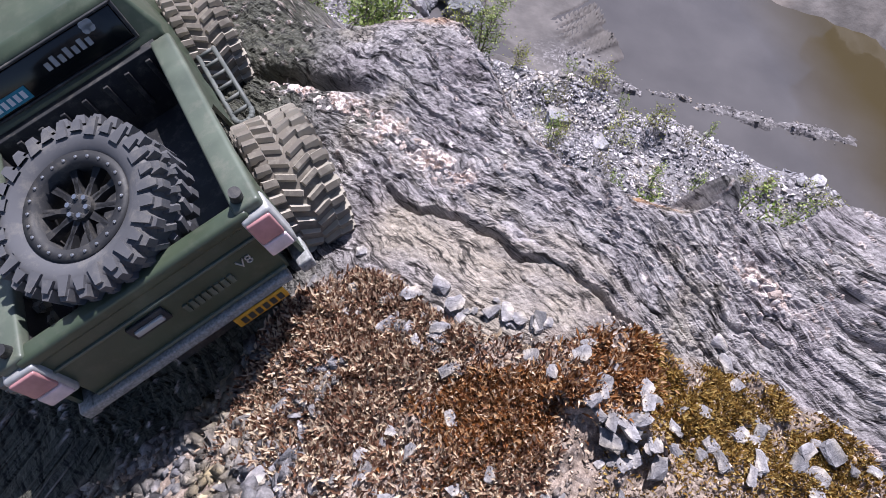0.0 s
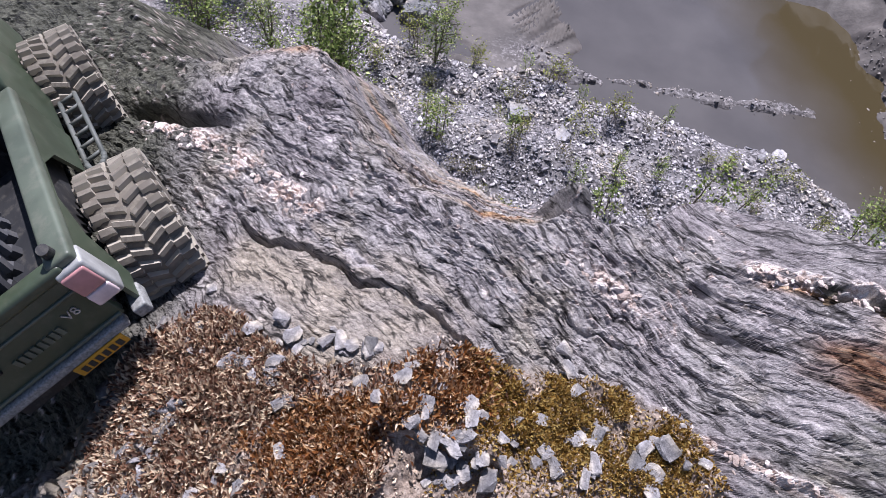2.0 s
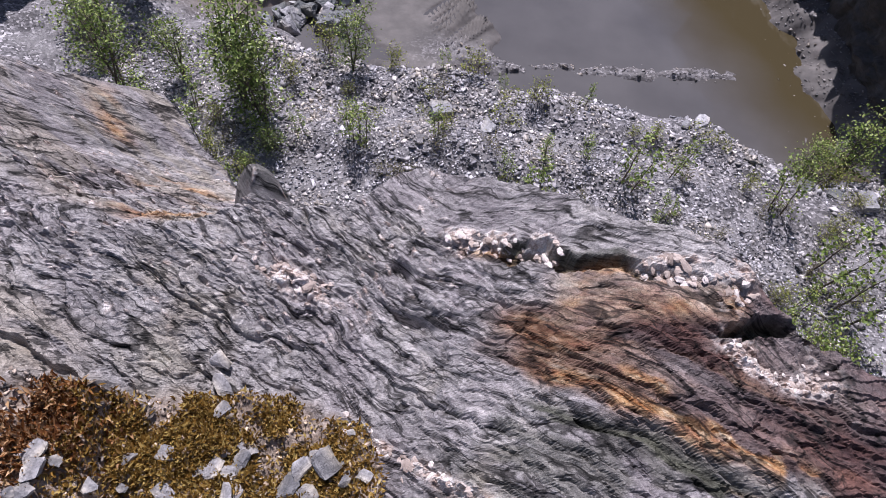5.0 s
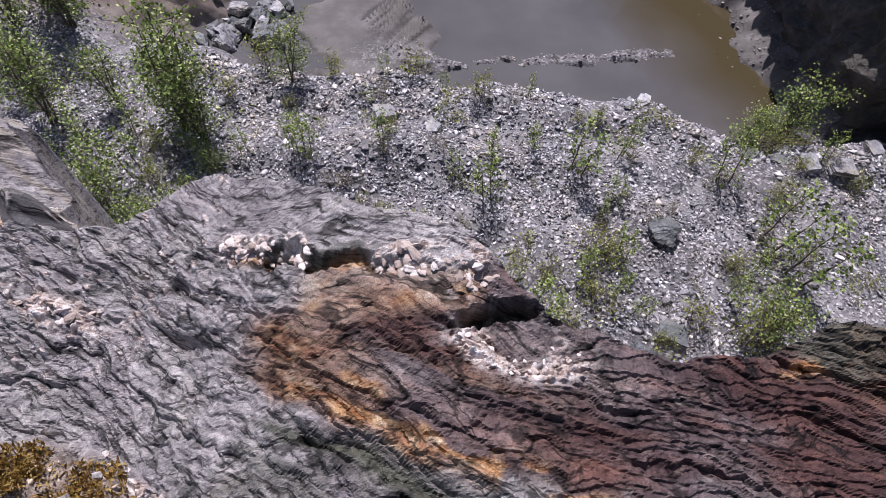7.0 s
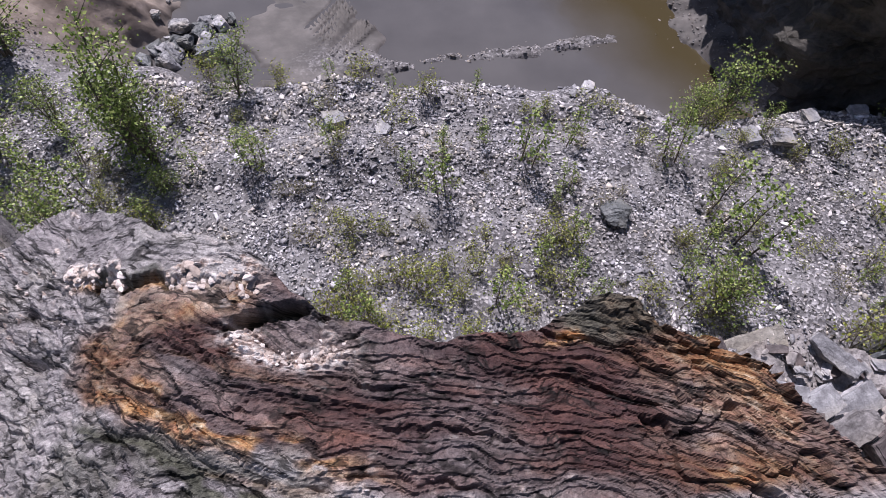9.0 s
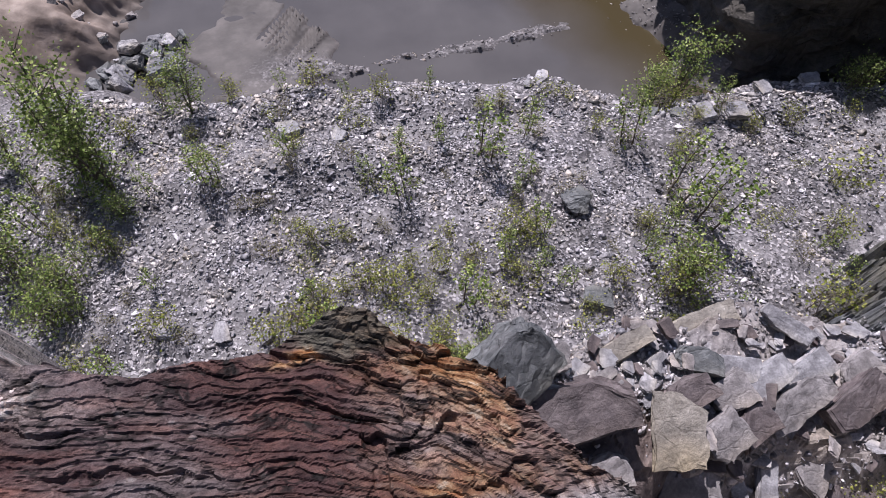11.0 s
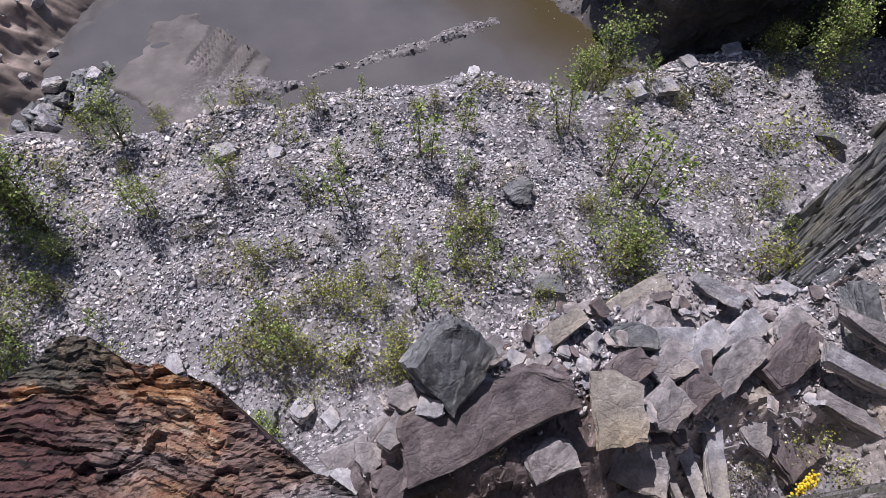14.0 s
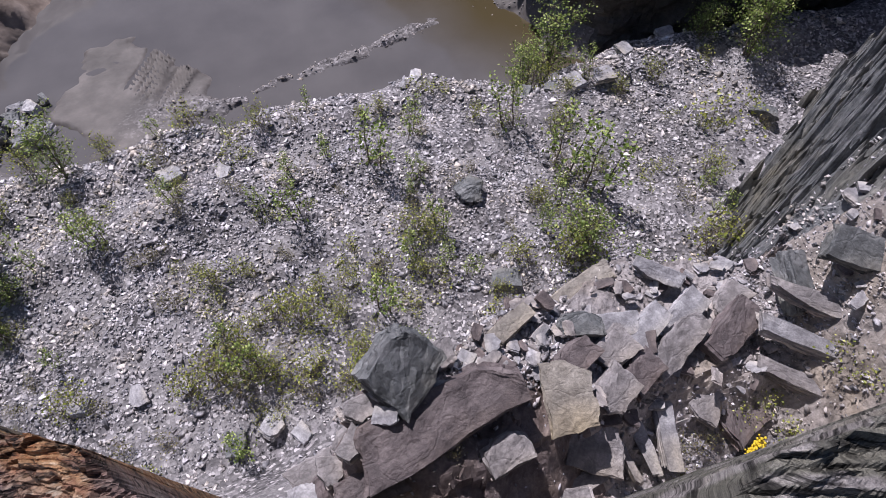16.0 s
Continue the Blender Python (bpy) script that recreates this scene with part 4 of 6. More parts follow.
def stone(x, y, z, sx, sy, sz, seed, material, label, turn=(0, 0, 0), group="", kind="slab", name="stone"):
    bm = slab(seed, sx, sy, sz) if kind == "slab" else hull(seed, 16, (sx, sy, sz))
    big = max(sx, sy, sz)
    if big > 0.12 or big < 0.06:
        bmesh.ops.triangulate(bm, faces=bm.faces)
        bmesh.ops.subdivide_edges(bm, edges=bm.edges[:], cuts=1 if big < 0.06 else (4 if big < 0.4 else 7), use_grid_fill=True)
        k, off = 5.0 / big, Vector((seed * 1.7, seed * 0.3, 0))
        for v in bm.verts:
            q = v.co * k + off
            p = Vector((q.x * 1.1 + 0.5 * noise.noise(q * 2), q.y * 1.1 + 0.5 * noise.noise(q * 2.3), v.co.z * 14 / sz / 2 + seed))
            step = noise.cell(p) - 0.5
            rough = 0.045 * min(sx, sy)
            v.co += Vector((noise.noise(q) + 0.6 * noise.noise(q * 2.7), noise.noise(q + Vector((9, 0, 0))) + 0.6 * noise.noise(q * 2.7 + Vector((5, 5, 0))), 0)) * rough
            v.co.z += sz * (0.04 * noise.noise(q * 0.8 + Vector((0, 9, 0))) + 0.05 * noise.noise(q * 3.1))
            v.co.x *= 1 + 0.07 * step
            v.co.y *= 1 + 0.09 * step
            v.co.z += 0.015 * sz * (noise.cell(Vector((q.x * 1.6 + noise.noise(q * 3), q.y * 1.6, seed))) - 0.5)
    me = bpy.data.meshes.new(name)
    bm.to_mesh(me)
    bm.free()
    me.materials.append(material)
    ob = tagged(new(name, me), label, "stone", group)
    ob.matrix_world = pose(x, y, z, *turn)
    return ob


# boulders on the bench and at the crest
for x, y, s, seed, dark, lab in (
    (2.66, 6.10, 0.20, 1, 0, "rounded grey boulder on the scree crest"),
    (2.87, 6.18, 0.28, 2, 0, "pale grey boulder on the scree crest"),
    (2.78, 4.12, 0.46, 3, 1, "dark mossy boulder half buried in scree"),
    (2.70, 2.96, 0.36, 4, 1, "flat dark slate stone on the scree"),
    (-0.36, 5.60, 0.30, 5, 0, "white quartz-bearing stone on the scree"),
    (0.22, 5.40, 0.24, 6, 0, "pale stone on the scree"),
    (4.70, 5.30, 0.34, 7, 0, "grey slate slab at the scree crest"),
    (4.50, 5.48, 0.22, 8, 1, "dark slate block at the scree crest"),
    (5.08, 5.25, 0.36, 9, 0, "pale slate slab at the scree crest"),
    (0.60, 2.80, 0.24, 10, 0, "grey angular stone on the scree"),
    (-1.02, 3.08, 0.32, 11, 0, "grey block beside a dark gap in the scree"),
    (-0.62, 3.02, 0.24, 12, 0, "grey slate block on the scree"),
    (-1.62, 3.22, 0.28, 13, 0, "grey tilted slate slab on the scree"),
    (0.10, 2.35, 0.30, 19, 0, "grey slate slab by a dark gap in the scree"),
    (-0.25, 2.30, 0.26, 20, 1, "dark block by a gap in the scree"),
    (0.34, 2.18, 0.22, 21, 0, "small grey slab by a gap in the scree"),
    (1.2, 3.6, 0.18, 14, 0, "small grey stone on the scree"),
    (4.1, 5.5, 0.28, 15, 1, "dark flat slab at the scree crest"),
    (5.6, 5.6, 0.30, 16, 0, "grey slab at the scree crest"),
    (6.6, 3.95, 0.42, 17, 1, "brown-grey boulder on the scree"),
    (6.3, 5.7, 0.32, 18, 0, "grey slab at the scree crest"),
):
    stone(x, y, ground_at(x, y) + s * 0.14, s, s * 0.8, s * (0.5 if seed in (1, 2, 3, 17) else 0.26), seed, M_DARKROCK if dark else M_PALE, lab, (6 * math.sin(seed), 8 * math.cos(seed * 2), 40 * seed), "boulders on the scree", "hull" if seed in (1, 2, 3, 17, 11) else "slab", "boulder")
rr = random.Random(3)
for k in range(34):
    x, y, s = rr.uniform(-3.3, -2.0), rr.uniform(7.6, 8.7), rr.uniform(0.16, 0.46)
    stone(x, y, max(ground_at(x, y), WATER_Z) + s * 0.18, s, s * 0.8, s * 0.6, 40 + k, M_DARKROCK if k % 4 else M_PALE, "dark broken block in a pile by the pool", (rr.uniform(-30, 30), rr.uniform(-30, 30), rr.uniform(0, 360)), "rock pile by the pool", "hull", "block")
for k in range(44):
    x, y, s = rr.uniform(-4.8, -2.9), rr.uniform(8.5, 10.6), rr.uniform(0.08, 0.30)
    stone(x, y, ground_at(x, y) + s * 0.1, s, s * 0.7, s * 0.5, 60 + k, M_SLAB, "brown rock lying on the dirt bank", (rr.uniform(-20, 20), rr.uniform(-20, 20), rr.uniform(0, 360)), "rocks on the dirt bank", "hull", "rock")
# ---- ledge below the outcrop ----
LX = [0.4, 0.8, 1.15, 1.6, 2.3, 2.9, 3.4, 4.2, 5.2, 6.0, 7.0, 8.0]


def ledge_parts(x, y):
    crest = np.interp(x, LX, [0.95, 1.10, 1.28, 1.40, 1.55, 1.70, 1.58, 1.22, 1.35, 1.85, 2.35, 2.8]) + (0.05 + 0.10 * smooth(3.0, 3.6, x)) * fbm(x * 4, x * 0, 3)
    top = np.interp(x, LX, [-2.6, -2.2, -2.15, -2.3, -2.55, -2.75, -2.85, -2.75, -2.6, -2.4, -2.3, -2.2])
    front = np.interp(x, [0.4, 0.74, 1.0, 1.4, 1.75, 1.95, 2.3, 2.9, 3.4, 4.2, 5.2, 6.0], [1.0, 0.97, 0.92, 0.88, 0.86, 0.96, 1.0, 0.92, 0.95, 1.0, 1.1, 1.3]) + 0.03 * fbm(x * 5 + 3, x * 0, 3)
    rid, du, dv, gap = cells(x * 2.4 + 0.4 * fbm(x * 4, y * 4, 2), y * 4.5 - x, 71)
    z0 = top + 0.04 * fbm(x * 2, y * 3, 3) - 0.10 * smooth(0.3, 0.0, y - front) * smooth(2.1, 1.8, x) + smooth(2.3, 1.9, x) * (0.016 * rid - 0.022 * dv)
    z = z0 - 0.26 * smooth(0.0, 0.34, front + 0.05 * rid - y) * smooth(3.6, 3.0, x) - 0.5 * np.clip(front - 0.15 - y, 0, 2) * smooth(1.5, 2.4, x)
    z += 0.55 * smooth(0.45, -0.2, y) * smooth(1.6, 2.4, x) + 1.6 * smooth(3.4, 4.6, x + 0.4 * (0.9 - y))
    st = (x * 0.25 + y * 0.6 + z * 2.2) * 7 + 0.8 * fbm(x * 3, y * 5, 3)
    z += (0.018 * (1 - (st - np.floor(st))) * (0.5 + 0.5 * fbm(x * 2.2, y * 2.2, 2))) * smooth(1.7, 2.4, x) + 0.014 * fbm(x * 14, y * 14, 4)
    z -= np.clip(y - crest - 0.16 * np.abs(fbm(x * 3 + 2 * z, y * 6, 4)) * smooth(3.0, 3.6, x), 0, None) * 3.2
    rid, du, dv, gap = cells(x * 6 + y * 4, y * 20 - x * 2, 31)
    z += smooth(3.0, 3.8, x) * smooth(0.0, 0.15, y - crest) * (0.08 * rid + 0.14 * fbm(x * 4, y * 9, 5))
    return z


lx, ly = np.meshgrid(np.linspace(0.4, 8.0, 540), np.linspace(-0.6, 4.2, 330), indexing="ij")
ledge_me = grid_mesh("ledge", lx, ly, np.maximum(ledge_parts(lx, ly), -5.6))
ledge = tagged(new("ledge", ledge_me), "brown-grey layered slate ledge below the outcrop", "rock", kind="structure")
ledge_me.materials.append(M_SLAB)
ledge_me.materials.append(M_DARKROCK)
ledge_me.materials.append(M_BROWN)
lc = np.empty(len(ledge_me.polygons) * 3, np.float32)
ledge_me.polygons.foreach_get("center", lc)
lc = lc.reshape(-1, 3)
ledge_me.polygons.foreach_set("material_index", ((lc[:, 0] > 3.3) & (lc[:, 1] > np.interp(lc[:, 0], LX, [0.95, 1.10, 1.28, 1.40, 1.55, 1.70, 1.58, 1.22, 1.35, 1.85, 2.35, 2.8]) + 0.03)).astype(np.int32) + 2 * ((lc[:, 0] < 2.05) & (lc[:, 1] < 1.14)).astype(np.int32))
ledge_me.polygons.foreach_set("use_smooth", np.zeros(len(ledge_me.polygons), dtype=bool))


def ledge_at(x, y):
    return float(ledge_parts(np.array([float(x)]), np.array([float(y)]))[0])


n = 38000
ux, uy = r.uniform(0.6, 5.6, n), r.uniform(0.1, 1.95, n)
uz = ledge_parts(ux, uy)
keep = (uz > -3.6) & ((uy > 1.05) | (ux > 2.1) | (r.uniform(0, 1, n) < 0.08)) & (fbm(ux * 1.6, uy * 1.6, 3) + r.uniform(-0.6, 0.6, n) > -0.2)
ux, uy, uz = ux[keep], uy[keep], uz[keep]
us = np.clip(r.lognormal(-3.65, 0.5, len(ux)), 0.012, 0.13)
scatter("ledge_rubble", np.stack([ux, uy, uz + us * 0.1], -1), us, 0.35, 12, M_SCREE, "pale slate rubble lying on the ledge", "rubble")

# big slabs: place, size, turn
for x, y, dz, sx, sy, sz, rx_, ry_, rz_, mt, lab in (
    (1.28, 1.01, -0.04, 1.12, 0.38, 0.22, 22, -2, 9, 4, "long purple-brown slab along the ledge front"),
    (0.95, 0.86, -0.02, 0.62, 0.22, 0.12, 12, 0, 4, 4, "brown slab under the long one"),
    (1.55, 0.78, 0.00, 0.36, 0.22, 0.12, 16, 4, 10, 0, "grey slab under the long brown one"),
    (1.17, 1.24, 0.12, 0.46, 0.36, 0.22, 34, -14, 36, 1, "dark slate block leaning up at the ledge crest"),
    (0.98, 1.20, 0.02, 0.36, 0.16, 0.10, 12, 0, 34, 4, "brown slab behind a dark slate block"),
    (1.38, 1.31, 0.05, 0.22, 0.18, 0.12, 16, 8, 10, 0, "grey block beside a dark slate block"),
    (1.95, 0.92, 0.14, 0.36, 0.46, 0.06, 20, -4, -14, 2, "tan-stained flat slab leaning on the ledge"),
    (2.06, 0.70, 0.05, 0.38, 0.34, 0.06, 18, 6, -30, 0, "grey-brown slab under a tan one"),
    (2.25, 0.62, 0.07, 0.06, 0.44, 0.05, 10, 0, 3, 0, "thin grey splinter of slate"),
    (2.38, 0.65, 0.09, 0.10, 0.48, 0.05, 12, -20, -2, 3, "long grey splinter of slate"),
    (2.54, 0.67, 0.10, 0.15, 0.52, 0.05, 12, 14, -14, 3, "wide pale splinter of slate"),
    (1.95, 0.58, 0.02, 0.56, 0.13, 0.05, 6, -3, 6, 0, "narrow slab lying across the rubble"),
    (1.80, 0.54, 0.00, 0.42, 0.11, 0.05, 6, 4, -18, 0, "narrow slab among rubble"),
    (2.22, 1.30, 0.06, 0.32, 0.18, 0.12, 18, 0, -14, 1, "dark slab on the rubble of the ledge"),
    (2.47, 1.26, 0.05, 0.36, 0.18, 0.06, 16, 6, -10, 3, "pale slab on the rubble of the ledge"),
    (2.08, 1.10, 0.07, 0.38, 0.22, 0.10, 16, -6, 22, 4, "brown slab on the rubble of the ledge"),
    (2.34, 1.12, 0.06, 0.34, 0.24, 0.09, 14, 4, 18, 0, "grey slab on the rubble of the ledge"),
    (2.24, 0.90, 0.04, 0.36, 0.24, 0.10, 18, -6, 30, 0, "grey slab with a shaded undercut on the ledge"),
    (2.48, 0.97, 0.05, 0.32, 0.24, 0.09, 16, 4, 20, 4, "brown slab with a shaded undercut on the ledge"),
    (2.76, 1.05, 0.08, 0.66, 0.22, 0.11, 18, -4, 28, 0, "long grey slab along the ledge"),
    (3.15, 1.04, 0.09, 0.64, 0.24, 0.13, 18, -4, 26, 4, "long brown slab along the ledge"),
    (2.62, 1.18, 0.06, 0.42, 0.18, 0.06, 12, -4, 24, 3, "pale slab on the ledge"),
    (2.95, 1.23, 0.06, 0.44, 0.20, 0.07, 14, -2, 24, 3, "pale flat slab on the ledge"),
    (3.28, 1.22, 0.07, 0.40, 0.22, 0.08, 14, 0, 20, 0, "grey slab on the ledge"),
    (2.40, 1.60, 0.05, 0.70, 0.16, 0.09, 12, -2, 14, 2, "long pale tan slab at the crest of the ledge"),
    (1.84, 1.40, 0.04, 0.40, 0.14, 0.08, 10, -2, 24, 2, "pale tan slab at the crest of the ledge"),
    (2.93, 1.52, 0.08, 0.48, 0.13, 0.08, 26, 10, -42, 3, "white slab leaning at the crest of the ledge"),
    (3.52, 0.80, 0.12, 0.84, 0.15, 0.12, 16, 8, -44, 3, "long pale slab leaning down the slope"),
    (3.42, 0.66, 0.07, 0.72, 0.13, 0.10, 14, 8, -44, 0, "long grey slab leaning down the slope"),
    (3.64, 0.94, 0.14, 0.74, 0.17, 0.10, 16, 6, -42, 0, "grey slab leaning down the slope"),
    (3.64, 1.14, 0.15, 0.18, 0.54, 0.16, 14, 14, -14, 1, "dark upright slab on the ledge"),
    (3.84, 1.06, 0.18, 0.54, 0.28, 0.10, 24, 10, -38, 1, "large dark slab leaning on the slope"),
    (3.95, 0.88, 0.18, 0.58, 0.22, 0.10, 20, 10, -40, 0, "large grey slab leaning on the slope"),
    (4.30, 1.35, 0.16, 0.50, 0.30, 0.16, 20, 16, 10, 3, "pale slab high on the slope"),
    (3.08, 0.60, 0.02, 0.36, 0.30, 0.08, 8, 4, 20, 4, "brown stone sunk in weeds"),
    (2.86, 0.74, 0.02, 0.32, 0.24, 0.07, 10, 0, 40, 0, "grey-brown stone sunk in weeds"),
    (0.62, 1.12, 0.02, 0.34, 0.20, 0.08, 8, 4, 12, 0, "grey slab at the low end of the ledge"),
    (0.80, 1.24, -0.10, 0.30, 0.18, 0.08, 14, 2, 24, 0, "grey tilted slab behind the ledge end"),
    (0.56, 0.96, 0.02, 0.26, 0.18, 0.08, 6, -4, -16, 3, "pale slab at the low end of the ledge"),
    (0.95, 1.16, 0.06, 0.24, 0.16, 0.06, 5, 5, 10, 0, "pale slab on the ledge end"),
    (0.86, 1.02, 0.04, 0.22, 0.14, 0.07, 5, -5, 40, 0, "grey slab on the ledge end"),
    (0.72, 0.98, 0.03, 0.20, 0.16, 0.08, 8, -5, 80, 0, "grey slab on the ledge end"),
):
    stone(x, y, ledge_at(x, y) + 0.7 * dz + sz * 0.1, 0.93 * sx, 0.95 * sy, sz, int(x * 977 + y * 331), (M_SLAB, M_DARKROCK, M_TAN, M_PALE, M_BROWN)[mt], lab, (rx_, ry_, rz_), "slabs on the ledge", "slab", "slab")
rr = random.Random(11)
for k in range(210):
    x = rr.uniform(0.75, 4.6)
    y = rr.uniform(1.05 if x < 2.0 else 0.72, 1.55)
    s = rr.uniform(0.05, 0.16)
    stone(x, y, ledge_at(x, y) + s * rr.choice((0.1, 0.15, 0.5)), s, s * rr.uniform(0.45, 0.8), s * rr.uniform(0.12, 0.28), 500 + k, (M_SLAB, M_PALE, M_PALE, M_BROWN)[k % 4], "loose broken slate piece on the ledge", (rr.uniform(-25, 25), rr.uniform(-25, 25), rr.uniform(0, 360)), "loose pieces on the ledge", "slab" if k % 2 else "hull", "slate_piece")

# ---- moss, gravel and slate chips on the outcrop ----
def blades(name, X, Y, Z, length, width, lean, seed, material, label, category):
    """Small pointed leaves, each a folded blade of its own."""
    r = np.random.default_rng(seed)
    n = len(X)
    yaw = r.uniform(0, 2 * np.pi, n)
    ti = np.clip(r.normal(lean, 0.35, n), 0.05, 1.5)
    d = np.stack([np.cos(yaw) * np.sin(ti), np.sin(yaw) * np.sin(ti), np.cos(ti)], -1)
    s = np.stack([-np.sin(yaw), np.cos(yaw), 0 * yaw], -1)
    up = np.cross(d, s)
    ln, wd = (length * r.uniform(0.6, 1.35, n))[:, None], (width * r.uniform(0.7, 1.3, n))[:, None]
    o = np.stack([X, Y, Z], -1)
    V = np.stack([o, o + d * ln * 0.5 + s * wd * 0.5 + up * wd * 0.25, o + d * ln - np.array([0, 0, 1]) * ln * 0.12, o + d * ln * 0.5 - s * wd * 0.5 + up * wd * 0.25], 1)
    F = np.array([[0, 1, 2], [0, 2, 3]])[None] + (np.arange(n) * 4)[:, None, None]
    me = tri_mesh(name, V.reshape(-1, 3), F.reshape(-1, 3))
    me.materials.append(material)
    return tagged(new(name, me), label, category, kind="stuff")


def bed(n, x0, x1, y0, y1, seed, rule):
    r = np.random.default_rng(seed)
    X, Y = r.uniform(x0, x1, n), r.uniform(y0, y1, n)
    k = (Y < moss_edge(X) + 0.004) & rule(X, Y, r.uniform(0, 1, n))
    X, Y = X[k], Y[k]
    Y = Y + shift(X)
    return X, Y, rock_parts(X, Y)[0]


def patchy(x, y, f, lo, hi):
    return smooth(lo, hi, fbm(x * f, y * f, 3))


X, Y, Z = bed(66000, -0.62, -0.28, 0.0, 0.31, 21, lambda x, y, u: u < (0.15 + 0.85 * patchy(x, y, 9, -0.45, 0.05)) * smooth(0.06, 0.13, y) * smooth(-0.60, -0.54, x) * (1 - 0.75 * blob(x, y, -0.40, 0.12, 0.09, 0.07)))
blades("brown_moss", X, Y, Z, 0.0110, 0.0026, 0.5, 22, M_MOSS_A, "brown leafy dry moss growing on the rock", "moss")
X, Y, Z = bed(34000, -0.42, -0.18, 0.08, 0.31, 23, lambda x, y, u: u < np.maximum(patchy(x, y, 12, -0.1, 0.2) * blob(x, y, -0.33, 0.19, 0.08, 0.05) * 1.3, blob(x, y, -0.245, 0.27, 0.035, 0.04) * patchy(x, y, 20, -0.5, 0.1)))
blades("rust_moss", X, Y, Z, 0.0100, 0.0024, 0.5, 24, M_MOSS_B, "rust-orange moss on a low rock step", "moss")
X, Y, Z = bed(60000, -0.24, 0.04, 0.10, 0.34, 25, lambda x, y, u: u < 0.95 * patchy(x, y, 16, -0.25, 0.05) * np.clip(1.4 * np.maximum(blob(x, y, -0.15, 0.275, 0.07, 0.045), blob(x, y, -0.055, 0.285, 0.06, 0.045)), 0, 1) + 0.06)
blades("ochre_moss", X, Y, Z, 0.0065, 0.0020, 0.6, 26, M_MOSS_C, "ochre-green moss cushion on the rock", "moss")
X, Y, Z = bed(16000, -0.70, 0.05, 0.0, 0.325, 27, lambda x, y, u: u < 0.55)
scatter("soil_gravel", np.stack([X, Y, Z + 0.001], -1), np.clip(np.random.default_rng(28).lognormal(-5.3, 0.45, len(X)), 0.002, 0.014), 0.5, 29, M_GRIT, "fine tan and grey gravel between the moss", "gravel")
X, Y, Z = bed(1500, -0.72, -0.48, -0.05, 0.2, 30, lambda x, y, u: u < 0.8)
scatter("slate_rubble", np.stack([X, Y, Z + 0.002], -1), np.clip(np.random.default_rng(31).lognormal(-4.05, 0.4, len(X)), 0.008, 0.036), 0.35, 32, M_CHIP, "small slate rubble beside the moss", "rubble")
rc = random.Random(77)
EXTRA = [(cx + rc.gauss(0, sx), cy + rc.gauss(0, sy), rc.uniform(0.010, 0.024)) for cx, cy, sx, sy, cn in (
    (-0.425, 0.262, 0.03, 0.02, 20), (-0.345, 0.275, 0.03, 0.008, 10), (-0.225, 0.205, 0.022, 0.02, 22), (-0.05, 0.275, 0.03, 0.02, 14), (-0.13, 0.235, 0.04, 0.02, 14), (-0.53, 0.27, 0.02, 0.02, 8), (-0.29, 0.23, 0.02, 0.02, 8), (-0.36, 0.12, 0.06, 0.04, 16), (-0.46, 0.10, 0.05, 0.04, 14)) for _ in range(cn)]
for k, (x, y, s) in enumerate((
    (-0.452, 0.278, 0.030), (-0.43, 0.297, 0.036), (-0.41, 0.28, 0.032), (-0.43, 0.262, 0.020), (-0.412, 0.248, 0.034), (-0.44, 0.243, 0.022),
    (-0.462, 0.242, 0.026), (-0.41, 0.23, 0.024), (-0.392, 0.212, 0.024), (-0.362, 0.28, 0.034), (-0.33, 0.28, 0.026), (-0.40, 0.266, 0.018),
    (-0.14, 0.35, 0.032), (-0.13, 0.33, 0.034), (-0.22, 0.232, 0.028), (-0.24, 0.192, 0.036), (-0.23, 0.203, 0.030), (-0.19, 0.188, 0.044),
    (-0.222, 0.215, 0.026), (-0.15, 0.26, 0.022), (-0.14, 0.232, 0.022), (-0.092, 0.24, 0.030), (-0.05, 0.262, 0.034), (-0.022, 0.288, 0.042),
    (-0.042, 0.278, 0.028), (-0.27, 0.213, 0.022), (-0.29, 0.25, 0.022), (-0.13, 0.22, 0.026), (-0.10, 0.222, 0.024), (-0.03, 0.26, 0.030), *EXTRA)):
    rs, y, s = random.Random(k), y + float(shift(x)), min(s, 0.026 + 0.3 * max(0.0, s - 0.026))
    stone(x, y, max(rock_at(x + a * s / 2, y + b * s / 2) for a, b in ((0, 0), (1, 0), (-1, 0), (0, 1), (0, -1))) + s * 0.06, s * 0.98, s * rs.uniform(0.55, 0.85), s * rs.uniform(0.22, 0.36), 900 + k, M_CHIP, rs.choice(["pale slate chip lying by the moss", "grey slate chip lying by the moss"]), (rs.uniform(-12, 12), rs.uniform(-12, 12), rs.uniform(0, 360)), "slate chips by the moss", "hull", "slate_chip")

